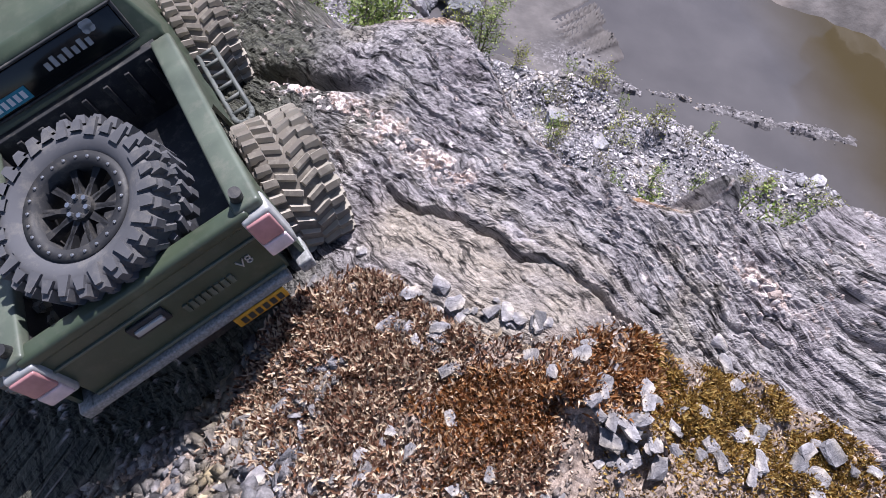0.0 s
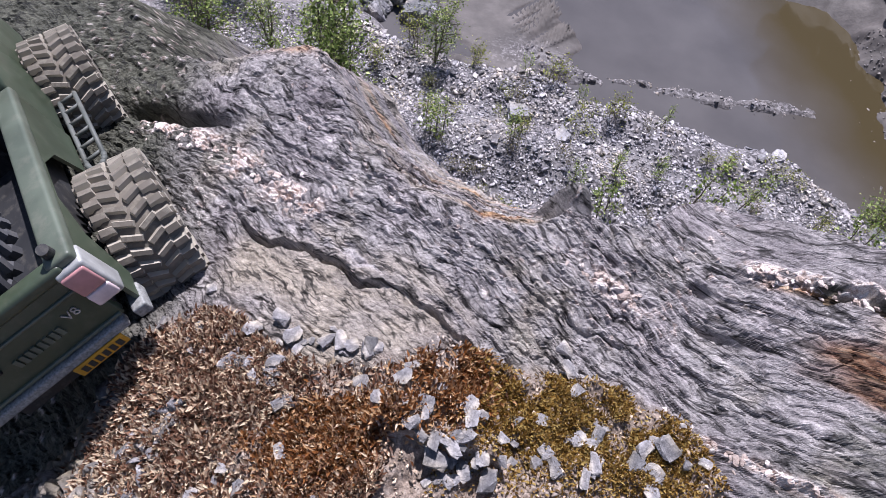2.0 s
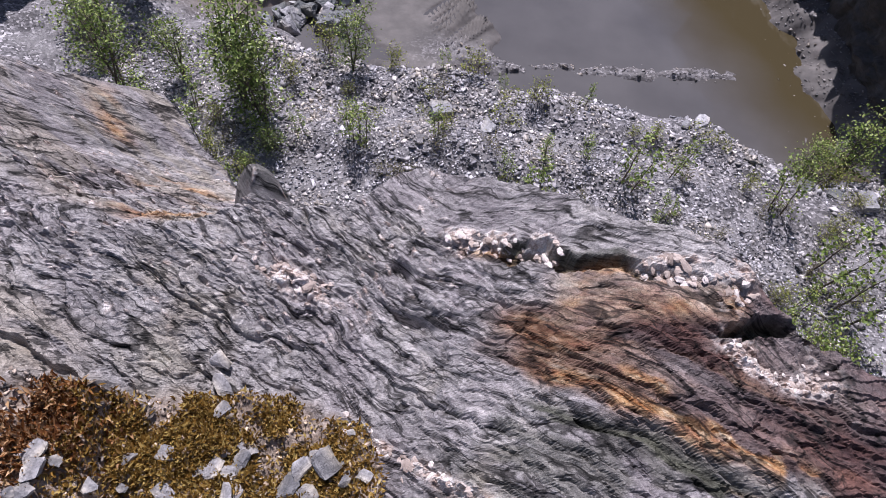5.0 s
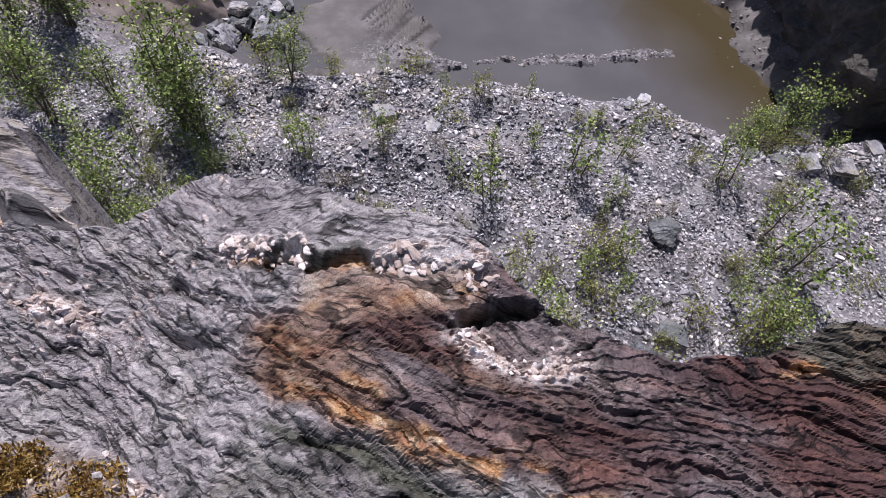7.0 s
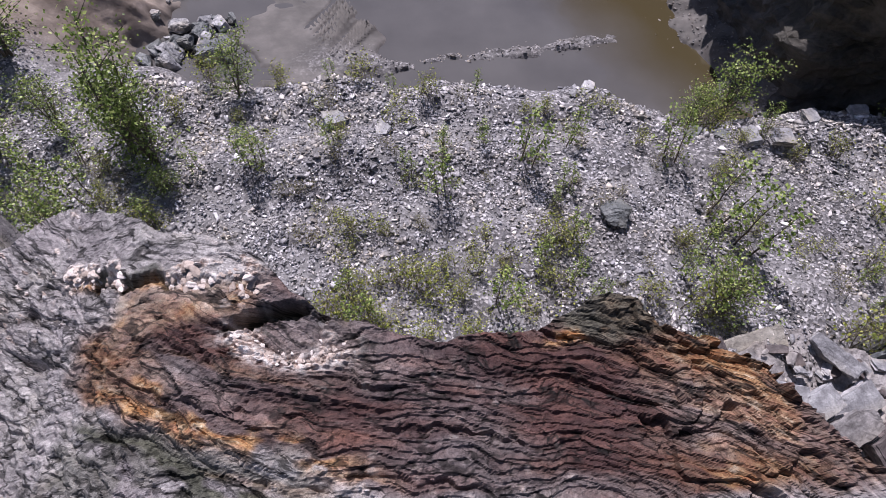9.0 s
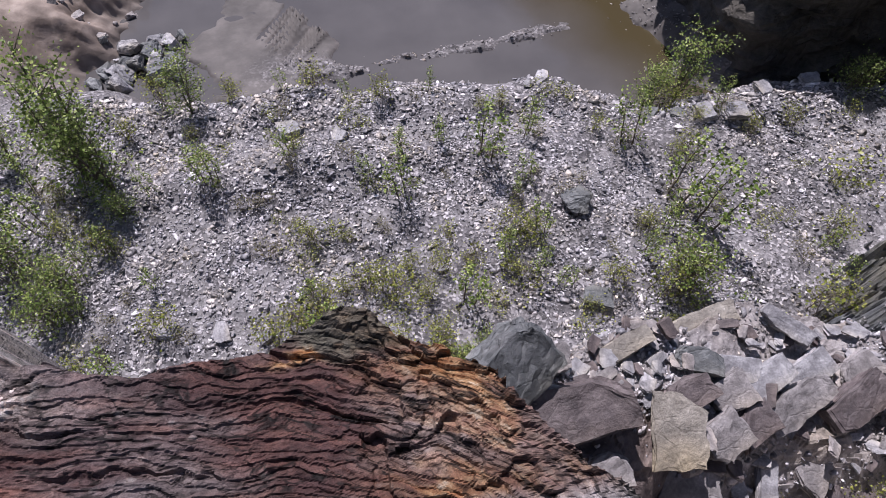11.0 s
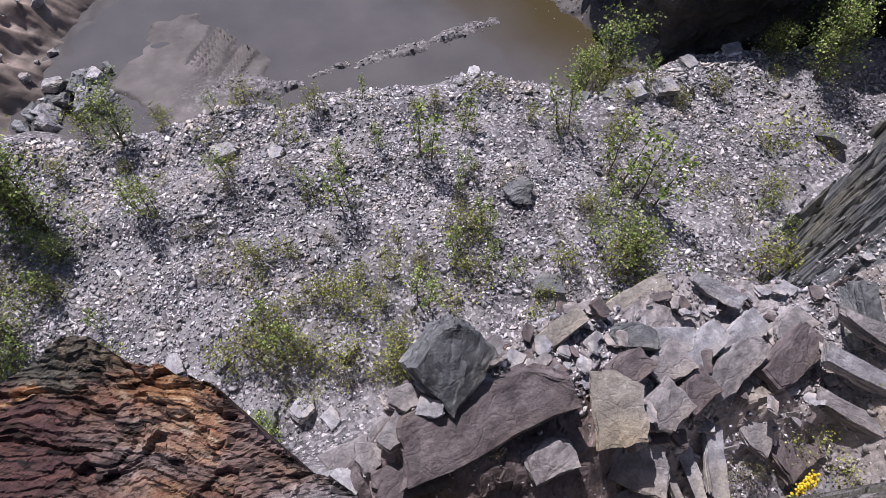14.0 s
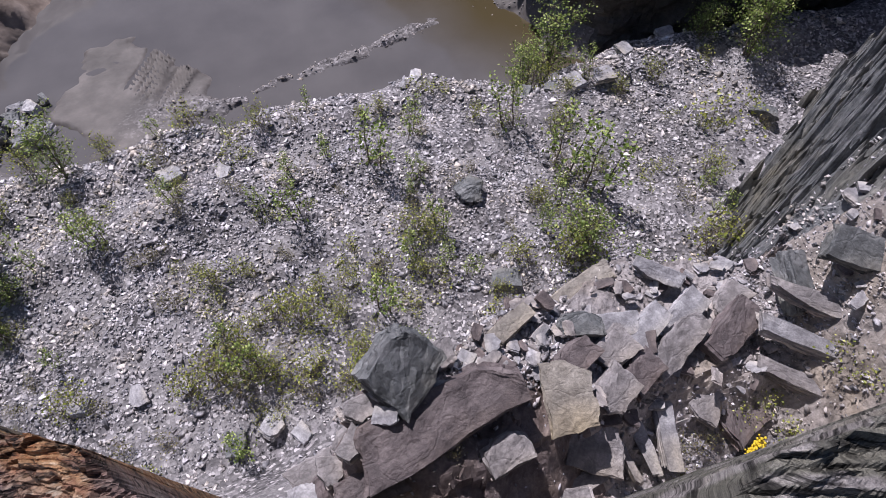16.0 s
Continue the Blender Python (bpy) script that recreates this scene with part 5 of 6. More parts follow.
# ---- plants ----
def plant(name, seed, height, leaves, leaf, spread, stems, material, label, category):
    """A sapling or bush: bent tapering stems with twigs, and many small folded leaves."""
    r = np.random.default_rng(seed)
    root = new(name)
    tagged(root, label, category)
    Vs, Fs, at, tips = [], [], 0, []

    def limb(p0, p1, r0, r1):
        nonlocal at
        d = p1 - p0
        a = np.cross(d, [0.3, 0.9, 0.1])
        a /= np.linalg.norm(a) + 1e-9
        b = np.cross(d, a)
        b /= np.linalg.norm(b) + 1e-9
        w = np.linspace(0, 2 * np.pi, 4)[:-1]
        for p, q in ((p0, r0), (p1, r1)):
            Vs.append(p + q * (np.cos(w)[:, None] * a + np.sin(w)[:, None] * b))
        for i in range(3):
            Fs.append([at + i, at + (i + 1) % 3, at + 3 + (i + 1) % 3, at + 3 + i])
        at += 6

    for s in range(stems):
        p = np.array([r.normal(0, 0.04 * spread), r.normal(0, 0.04 * spread), -0.03])
        lean = r.normal(0, 0.16 if stems > 1 else 0.07, 2)
        hh = height * r.uniform(0.7, 1.0)
        for k in range(6):
            q = p + np.array([lean[0] + r.normal(0, 0.06), lean[1] + r.normal(0, 0.06), 1.0]) * hh / 6
            limb(p, q, 0.012 * height * (1 - k / 7), 0.012 * height * (1 - (k + 1) / 7))
            if k >= 0:
                for _ in range(3):
                    ang, ln = r.uniform(0, 2 * np.pi), spread * height * 0.22 * r.uniform(0.5, 1.2) * (1.25 - k / 7)
                    e = q + np.array([np.cos(ang) * ln, np.sin(ang) * ln, ln * r.uniform(0.2, 0.8)])
                    limb(q, e, 0.004 * height, 0.0015 * height)
                    tips.append((q, e))
            p = q
        tips.append((p - [0, 0, hh / 6], p))
    trunk = tri_mesh("trunk", np.concatenate(Vs), Fs)
    trunk.materials.append(M_BARK)
    t = new("trunk", trunk)
    t.parent = root
    i = r.integers(0, len(tips), leaves)
    A, B = np.array([tips[k][0] for k in i]), np.array([tips[k][1] for k in i])
    o = A + (B - A) * r.uniform(0.25, 1.1, (leaves, 1)) + r.normal(0, 0.035 * height * spread, (leaves, 3))
    o[:, 2] = np.maximum(o[:, 2], 0.02)
    d = r.normal(0, 1, (leaves, 3)) + np.array([0, 0, -0.2])
    d /= np.linalg.norm(d, axis=1, keepdims=True)
    nrm = r.normal(0, 0.7, (leaves, 3)) + np.array([0, 0, 1.0])
    s = np.cross(d, nrm)
    s /= np.linalg.norm(s, axis=1, keepdims=True)
    up = np.cross(s, d)
    ln = (leaf * r.uniform(0.6, 1.3, leaves))[:, None]
    V = np.stack([o, o + d * ln * 0.45 + s * ln * 0.36 + up * ln * 0.1, o + d * ln, o + d * ln * 0.45 - s * ln * 0.36 + up * ln * 0.1], 1)
    F = np.array([[0, 1, 2], [0, 2, 3]])[None] + (np.arange(leaves) * 4)[:, None, None]
    me = tri_mesh("crown", V.reshape(-1, 3), F.reshape(-1, 3))
    me.materials.append(material)
    c = new("crown", me)
    c.parent = root
    return root


KINDS = {
    "birch": plant("birch_sapling", 1, 1.6, 1700, 0.036, 0.95, 4, M_LEAF, "young birch with small green leaves on the scree", "sapling"),
    "bush": plant("willow_bush", 2, 0.8, 1300, 0.036, 2.0, 10, M_LEAF, "dense green bush rooted in scree", "bush"),
    "thin": plant("thin_sapling", 3, 1.0, 330, 0.036, 0.75, 2, M_LEAF, "thin sparse sapling growing in the scree", "sapling"),
    "yellow": plant("yellow_bush", 4, 0.55, 300, 0.032, 1.7, 7, M_LEAF_Y, "small yellow-green bush among slate", "bush"),
    "weed": plant("weed", 5, 0.30, 150, 0.024, 2.4, 6, M_WEED, "sparse dry weed between stones", "weed"),
    "green": plant("leafy_weed", 6, 0.26, 170, 0.028, 2.6, 6, M_LEAF_Y, "low leafy green weed among stones", "weed"),
}
first = set(KINDS)


def put(kind, x, y, s, turn, z=None):
    base = KINDS[kind]
    m = pose(x, y, ground_at(x, y) if z is None else z, 0, 0, turn)
    if kind in first:
        first.discard(kind)
        base.matrix_world, base.scale = m, (s, s, s)
        return base
    keep = base.scale.copy()
    base.scale = (s, s, s)
    ob = copy_thing(base, m)
    base.scale = keep
    return ob


for kind, x, y, s in (
    ("birch", -2.68, 5.38, 1.3), ("birch", -2.45, 5.15, 0.95), ("birch", -2.85, 5.55, 0.9), ("birch", -1.62, 6.32, 0.72), ("birch", -4.5, 5.6, 1.1), ("birch", -4.9, 7.3, 1.2), ("bush", -3.3, 4.2, 0.95),
    ("bush", -2.75, 3.95, 0.7), ("bush", -2.25, 4.75, 0.5), ("thin", -3.9, 5.2, 0.9), ("thin", -3.6, 4.6, 1.0), ("thin", 1.93, 5.0, 1.1), ("thin", 0.92, 4.54, 0.85),
    ("thin", -0.31, 5.05, 0.55), ("thin", 1.95, 3.62, 0.6), ("green", 2.1, 3.75, 1.1), ("green", 2.0, 3.3, 1.0), ("bush", 3.62, 2.95, 0.85), ("yellow", 3.4, 2.9, 1.1), ("thin", 4.15, 3.75, 1.3),
    ("thin", 4.0, 4.2, 1.3), ("thin", 3.63, 4.9, 1.0), ("birch", 4.45, 6.15, 0.75), ("birch", 4.85, 6.2, 0.95), ("yellow", 4.5, 5.85, 0.9), ("yellow", -0.05, 6.33, 0.8),
    ("thin", -0.4, 6.28, 0.4), ("yellow", 0.78, 5.98, 0.7), ("thin", 2.3, 4.5, 0.55), ("yellow", -0.28, 2.98, 0.9), ("weed", -0.2, 2.95, 1.6), ("bush", 1.3, 2.5, 0.42),
    ("yellow", 1.05, 2.52, 0.9), ("bush", 1.6, 2.58, 0.5), ("green", 0.42, 2.7, 1.0), ("thin", 4.95, 5.35, 0.6), ("green", 6.1, 4.1, 1.6), ("birch", 7.0, 4.9, 0.9),
    ("bush", 7.3, 5.2, 0.8), ("bush", 6.6, 5.4, 0.6), ("yellow", 4.9, 2.5, 1.2), ("green", 0.75, 3.25, 1.0), ("thin", 1.35, 6.05, 0.4), ("thin", 0.35, 6.15, 0.35),
    ("thin", -3.1, 4.7, 0.9), ("thin", -3.4, 5.3, 0.8), ("yellow", -3.0, 5.1, 0.6), ("bush", -4.3, 4.7, 0.7), ("birch", -3.8, 5.9, 0.7), ("bush", -2.9, 3.6, 0.8), ("thin", -2.3, 4.2, 0.6), ("bush", -5.0, 6.2, 1.0), ("bush", -5.2, 7.6, 1.2), ("birch", -5.6, 7.2, 1.2), ("yellow", -1.1, 6.4, 0.7), ("thin", 1.45, 3.2, 0.9), ("bush", 7.7, 5.6, 1.0), ("yellow", -2.0, 6.5, 0.9),
):
    put(kind, x, y, s, (x * 997 + y * 331) % 360)
rp = random.Random(9)
for k in range(180):
    x, y = rp.uniform(-3.2, 7.0), rp.uniform(2.2, 6.0)
    if y < float(crest_y(x)):
        put(rp.choice(["weed", "weed", "green", "green", "yellow", "thin"]), x, y, rp.uniform(0.35, 0.8), rp.uniform(0, 360))
for k in range(32):
    x, y = rp.uniform(-0.2, 3.6), rp.uniform(2.3, 4.0)
    put(rp.choice(["green", "green", "yellow"]), x, y, rp.uniform(0.4, 0.85), rp.uniform(0, 360))
for x, y, s in ((3.05, 0.30, 0.5), (3.1, 0.42, 0.45), (2.7, 0.30, 0.5), (3.3, 0.36, 0.6), (2.62, 0.62, 0.35), (1.0, 0.72, 0.35), (0.9, 0.66, 0.3), (2.75, 0.55, 0.5), (3.2, 0.62, 0.6), (2.55, 0.45, 0.5), (3.6, 0.55, 0.7), (2.9, 0.3, 0.7), (1.3, 0.85, 0.3), (2.4, 0.35, 0.6)):
    put("green" if s > 0.5 else "weed", x, y, s, x * 700, ledge_at(x, y))
# goldenrod
gr = new("goldenrod")
tagged(gr, "yellow flowering goldenrod growing among the stones", "flower")
gr.matrix_world = pose(3.0, 0.40, ledge_at(3.0, 0.40))
rg = random.Random(4)
bm = bmesh.new()
for k in range(4):
    bmesh.ops.create_cone(bm, segments=5, radius1=0.005, radius2=0.002, depth=0.26, matrix=pose(0.02 * k - 0.03, 0.012 * k, 0.13, rg.uniform(-15, 15), rg.uniform(-15, 15)))
part("stem", bm, M_BARK, gr)
for c in range(4):
    bm = bmesh.new()
    for k in range(26):
        bmesh.ops.create_icosphere(bm, subdivisions=1, radius=rg.uniform(0.006, 0.011), matrix=pose(0.035 * c - 0.05 + rg.gauss(0, 0.012), 0.012 * c + rg.gauss(0, 0.012), 0.26 + rg.gauss(0, 0.022)))
    part("flower_head", bm, M_YELLOW, gr, "yellow flower head")
# ---- the model truck ----
def paint(name, col, rough, dust):
    m, nt, b = mat(name)
    n = tex(nt, 22.0, 5)
    c = ramp(nt, n, [(0.35, tuple(v * 0.85 for v in col)), (0.65, tuple(v * 1.15 for v in col))])
    d = ramp(nt, tex(nt, 60.0, 6, 0.7), [(0.5, (0, 0, 0)), (0.75, (dust, dust, dust))])
    nt.links.new(mix(nt, d, c, (0.30, 0.27, 0.22)), b.inputs["Base Color"])
    nt.links.new(ramp(nt, n, [(0.3, (rough, rough, rough)), (0.7, (rough * 1.5, rough * 1.5, rough * 1.5))]), b.inputs["Roughness"])
    bump(nt, b, tex(nt, 300.0, 4), 0.05, 0.0005)
    return m


M_GREEN = paint("olive paint", (0.046, 0.062, 0.038), 0.32, 0.12)
# paler, dustier green; the sun's sheen on the rails is in its colour
M_GREEN_D = paint("green paint with sheen", (0.092, 0.110, 0.082), 0.38, 0.25)
M_BLACK = paint("black plastic", (0.020, 0.020, 0.022), 0.5, 0.3)
M_RUBBER = paint("black rubber", (0.085, 0.085, 0.092), 0.65, 0.35)
M_DUSTY = paint("dusty rubber", (0.16, 0.14, 0.115), 0.9, 0.9)
M_DUST = paint("dried mud on rubber", (0.36, 0.325, 0.27), 0.95, 0.6)
M_TUBE = paint("dark grey tube", (0.10, 0.108, 0.10), 0.5, 0.4)
M_STEEL = simple("steel", (0.55, 0.55, 0.56), 0.35, 0.9, 0.15, 80, 0.1)
M_RED = simple("red lens", (0.44, 0.22, 0.22), 0.25, 0, 0.2, 60, 0)
M_CLEAR = simple("pale lens", (0.68, 0.55, 0.55), 0.25, 0, 0.2, 60, 0)
M_WHITE = simple("white paint", (0.75, 0.75, 0.74), 0.5, 0, 0.1, 60, 0)
M_CHROME = simple("scuffed grey trim", (0.42, 0.42, 0.41), 0.45, 0.3, 0.2, 90, 0.1)
M_BUMPER = simple("speckled grey bumper", (0.26, 0.26, 0.25), 0.6, 0, 0.45, 400, 0.2)
M_ORANGE = simple("orange plate", (0.62, 0.30, 0.02), 0.5, 0, 0.15, 60, 0)
M_INK = simple("dark ink", (0.03, 0.03, 0.03), 0.6, 0, 0.1, 60, 0)
M_CYAN = simple("blue sticker", (0.02, 0.22, 0.30), 0.4, 0, 0.15, 60, 0)
M_GLASS = simple("dark tinted window", (0.008, 0.009, 0.010), 0.12, 0, 0.1, 40, 0)


def box(bm, x0, x1, y0, y1, z0, z1, turn=None):
    m = Matrix.Translation(((x0 + x1) / 2, (y0 + y1) / 2, (z0 + z1) / 2)) @ (turn or Matrix()) @ Matrix.Diagonal((x1 - x0, y1 - y0, z1 - z0, 1))
    return bmesh.ops.create_cube(bm, size=1, matrix=m)["verts"]


def rounded(bm, amount, seg=2):
    bmesh.ops.bevel(bm, geom=bm.edges[:], offset=amount, segments=seg, profile=0.6, affect="EDGES", clamp_overlap=True)
    for f in bm.faces:
        f.smooth = True
    return bm


def prism(pts, y0, y1):
    """A bmesh: the outline in x and z, drawn out from y0 to y1."""
    bm = bmesh.new()
    a, b = [bm.verts.new((x, y0, z)) for x, z in pts], [bm.verts.new((x, y1, z)) for x, z in pts]
    bm.faces.new(a)
    bm.faces.new(b[::-1])
    for i in range(len(pts)):
        bm.faces.new((a[i], b[i], b[(i + 1) % len(pts)], a[(i + 1) % len(pts)]))
    bmesh.ops.recalc_face_normals(bm, faces=bm.faces)
    return bm


def lathe(bm, profile, n=56):
    """Turn a closed profile of (radius, y) about the y axis."""
    rings = [[bm.verts.new((rad * math.cos(2 * math.pi * k / n), y, rad * math.sin(2 * math.pi * k / n))) for rad, y in profile] for k in range(n)]
    m = len(profile)
    for k in range(n):
        for i in range(m):
            f = bm.faces.new((rings[k][i], rings[k][(i + 1) % m], rings[(k + 1) % n][(i + 1) % m], rings[(k + 1) % n][i]))
            f.smooth = True
    bmesh.ops.recalc_face_normals(bm, faces=bm.faces)


def lug(bm, m, core):
    """A tread block that narrows outwards; its flanks take the second material."""
    lo = [bm.verts.new(m @ Vector((-0.5, y, z))) for y, z in ((-0.56, -0.72), (0.56, -0.72), (0.56, 0.72), (-0.56, 0.72))]
    hi = [bm.verts.new(m @ Vector((0.5, y, z))) for y, z in ((-0.46, -0.40), (0.46, -0.40), (0.46, 0.40), (-0.46, 0.40))]
    bm.faces.new(hi)
    for i in range(4):
        f = bm.faces.new((lo[i], lo[(i + 1) % 4], hi[(i + 1) % 4], hi[i]))
        f.material_index = 1
    bm.edges.new((lo[0], min(core, key=lambda v: (v.co - lo[0].co).length_squared)))


def tyre_mesh(R, W, ri):
    """Mud-terrain tyre: carcass with shoulder blocks and staggered tread lugs."""
    bm = bmesh.new()
    h = W / 2
    lathe(bm, [(ri, -h * 0.62), (ri + 0.004, -h * 0.8), (R * 0.74, -h), (R * 0.88, -h * 0.95), (R * 0.945, -h * 0.72), (R * 0.955, 0), (R * 0.945, h * 0.72), (R * 0.88, h * 0.95), (R * 0.74, h), (ri + 0.004, h * 0.8), (ri, h * 0.62)])
    n = 30
    core = [v for v in bm.verts]
    for k in range(n):
        for side in (-1, 1):
            a = 2 * math.pi * (k + (0.5 if side > 0 else 0)) / n
            rot = Matrix.Rotation(-a, 4, "Y")
            for y0, ly, lx, yaw, rad, lz in ((h * 0.30, h * 0.56, 0.0058, 24, R * 0.97, 0.0075), (h * 0.74, h * 0.42, 0.0078, 6, R * 0.962, 0.0085)):
                m = rot @ Matrix.Translation((rad, side * y0, 0)) @ Matrix.Rotation(radians(side * yaw), 4, "X") @ Matrix.Diagonal((lz, ly, lx, 1))
                lug(bm, m, core)
            ln = 0.010 if k % 2 else 0.016
            m = rot @ Matrix.Translation((R * 0.90 - ln * 0.15, side * h * 0.97, 0)) @ Matrix.Diagonal((ln, 0.005, 0.0068, 1))
            lug(bm, m, core)
    return bm


def rim_mesh(ri, W):
    bm = bmesh.new()
    h = W / 2
    lathe(bm, [(ri * 1.10, h * 0.70), (ri * 1.10, h * 0.86), (ri * 0.86, h * 0.86), (ri * 0.84, h * 0.2), (ri * 0.84, -h * 0.7), (ri, -h * 0.7), (ri * 1.0, h * 0.6)], 48)
    for k in range(10):
        a = 2 * math.pi * k / 10
        for tw in (-0.12, 0.12):
            m = Matrix.Rotation(a, 4, "Y") @ Matrix.Translation((ri * 0.52, h * 0.42, 0)) @ Matrix.Rotation(tw, 4, "Y") @ Matrix.Diagonal((ri * 0.72, h * 0.3, ri * 0.09, 1))
            bmesh.ops.create_cube(bm, size=1, matrix=m)
    bmesh.ops.create_cone(bm, cap_ends=True, segments=24, radius1=ri * 0.30, radius2=ri * 0.26, depth=h * 0.5, matrix=Matrix.Translation((0, h * 0.45, 0)) @ Matrix.Rotation(radians(-90), 4, "X"))
    return bm


def wheel(parent, m, R, W, ri, rubber, name, label=""):
    w = new(name)
    w.parent = parent
    w.matrix_local = m
    if label:
        w["label"] = label
    part("tyre", tyre_mesh(R, W, ri), rubber, w).data.materials.append(M_DUST)
    rm = part("rim", rim_mesh(ri, W), M_BLACK, w, "black beadlock rim")
    for k in range(24):
        a = 2 * math.pi * k / 24
        b = new("bolt", BOLT)
        b.parent = rm if parent else w
        b.matrix_local = Matrix.Translation((math.cos(a) * ri * 0.98, W / 2 * 0.88, math.sin(a) * ri * 0.98))
    for k in range(6):
        a = 2 * math.pi * k / 6
        b = new("wheel_nut", NUT)
        b.parent = rm if parent else w
        b.matrix_local = Matrix.Translation((math.cos(a) * ri * 0.19, W / 2 * 0.78, math.sin(a) * ri * 0.19))
    return w


bm = bmesh.new()
bmesh.ops.create_icosphere(bm, subdivisions=1, radius=0.0016)
BOLT = bpy.data.meshes.new("bolt")
bm.to_mesh(BOLT)
bm.free()
BOLT.materials.append(M_STEEL)
bm = bmesh.new()
bmesh.ops.create_cone(bm, cap_ends=True, segments=6, radius1=0.0026, radius2=0.0022, depth=0.005, matrix=Matrix.Rotation(radians(-90), 4, "X"))
NUT = bpy.data.meshes.new("wheel_nut")
bm.to_mesh(NUT)
bm.free()
NUT.materials.append(M_STEEL)

TRUCK = Matrix(((-0.7521, -0.5298, -0.3919, -0.6632), (0.6125, -0.7814, -0.1191, 0.1575), (-0.2432, -0.3296, 0.9123, 0.0962), (0.0, 0.0, 0.0, 1.0))) @ Matrix.Scale(1.08, 4)
truck = tagged(new("model_truck"), "olive green radio-controlled pickup truck tilted on the rock", "toy truck")
truck.matrix_world = TRUCK
HW, BL, GH = 0.1164, 0.293, 0.082
# tailgate
gate_bm = bmesh.new()
box(gate_bm, -0.004, 0.008, -HW + 0.018, HW - 0.018, -GH, -0.006)
rounded(gate_bm, 0.002)
gate = part("tailgate", gate_bm, M_GREEN, truck)
bm = bmesh.new()
box(bm, -0.007, 0.012, -HW + 0.012, HW - 0.012, -0.014, 0.0)
part("top_roll", rounded(bm, 0.005, 3), M_GREEN, gate)
bm = bmesh.new()
box(bm, -0.0065, -0.003, -HW + 0.02, HW - 0.02, -0.030, -0.027)
box(bm, -0.0065, -0.003, -HW + 0.02, HW - 0.02, -GH + 0.002, -GH + 0.006)
part("pressed_edge", rounded(bm, 0.001), M_GREEN_D, gate)
bm = bmesh.new()
box(bm, -0.0075, -0.004, 0.000, 0.034, -0.050, -0.034)
part("handle_plate", rounded(bm, 0.001), M_BLACK, gate)
bm = bmesh.new()
box(bm, -0.0105, -0.007, 0.004, 0.030, -0.045, -0.039)
part("handle", rounded(bm, 0.001), M_CHROME, gate, "scuffed grey handle")
for k in range(8):
    bm = bmesh.new()
    box(bm, -0.0062, -0.0038, -0.058 + k * 0.0062, -0.0540 + k * 0.0062, -0.058, -0.048)
    part("badge_bar", bm, M_GREEN_D, gate, "raised green badge bar")
fc = bpy.data.curves.new("lettering", "FONT")
fc.body, fc.size, fc.extrude, fc.align_x, fc.align_y = "V8", 0.013, 0.0006, "CENTER", "CENTER"
fo = bpy.data.objects.new("lettering", fc)
lme = bpy.data.meshes.new_from_object(fo)
lme.name = "lettering"
bpy.data.objects.remove(fo)
lme.materials.append(M_CHROME)
lo = new("lettering", lme)
lo.parent = gate
lo.matrix_local = Matrix.Translation((-0.0050, -0.074, -0.046)) @ Matrix(((0, 0, -1, 0), (-1, 0, 0, 0), (0, 1, 0, 0), (0, 0, 0, 1)))
# bed sides with rounded rails
for side, nm in ((-1, "bed_side"), (1, "bed_side")):
    bm = prism([(0.0, 0.0), (BL, 0.0), (BL, -GH), (0.215, -GH), (0.195, -0.035), (0.155, -0.014), (0.095, -0.014), (0.055, -0.035), (0.035, -GH), (0.0, -GH)], side * (HW - 0.004), side * HW)
    bs = part(nm, bm, M_GREEN, truck)
    bm = bmesh.new()
    box(bm, -0.004, BL, min(side * (HW - 0.022), side * (HW + 0.002)), max(side * (HW - 0.022), side * (HW + 0.002)), -0.010, 0.003)
    part("rail", rounded(bm, 0.004, 3), M_GREEN_D, bs)
    bm = bmesh.new()
    y0, y1 = sorted((side * (HW - 0.020), side * (HW - 0.016)))
    box(bm, 0.004, BL, y0, y1, -GH + 0.01, -0.008)
    part("inner_panel", bm, M_BLACK, bs, "black inner bed panel")
    bm = bmesh.new()
    bmesh.ops.create_cone(bm, cap_ends=True, segments=16, radius1=0.0055, radius2=0.0050, depth=0.014, matrix=pose(0.006, side * (HW - 0.012), 0.008, 12, -25))
    part("stake_knob", bm, M_BLACK, bs, "black rubber knob")
    # tail light
    tl = bmesh.new()
    y0, y1 = sorted((side * (HW - 0.022), side * (HW + 0.004)))
    box(tl, -0.010, 0.014, y0, y1, -0.056, -0.006)
    light = part("tail_light", rounded(tl, 0.003), M_CHROME, truck)
    bm = bmesh.new()
    box(bm, -0.0125, 0.0, y0 + 0.003, y1 - 0.001, -0.036, -0.010)
    part("lens", rounded(bm, 0.002), M_RED, light, "red lens")
    bm = bmesh.new()
    box(bm, -0.0125, 0.0, y0 + 0.003, y1 - 0.001, -0.053, -0.037)
    part("reverse_lens", rounded(bm, 0.002), M_CLEAR, light, "pale pink lens")
bm = bmesh.new()
box(bm, 0.006, BL, -HW + 0.018, HW - 0.018, -GH + 0.008, -GH + 0.014)
part("bed_floor", bm, M_BLACK, truck)
bm = bmesh.new()
box(bm, BL - 0.008, BL + 0.006, -HW + 0.016, HW - 0.016, -GH + 0.01, 0.002)
bulk = part("bulkhead", rounded(bm, 0.001), M_BLACK, truck)
for k in range(7):
    bm = bmesh.new()
    box(bm, BL - 0.012, BL - 0.0075, -HW + 0.03 + k * 0.026, -HW + 0.036 + k * 0.026, -0.05, -0.006)
    part("rib", rounded(bm, 0.001), M_BLACK, bulk)
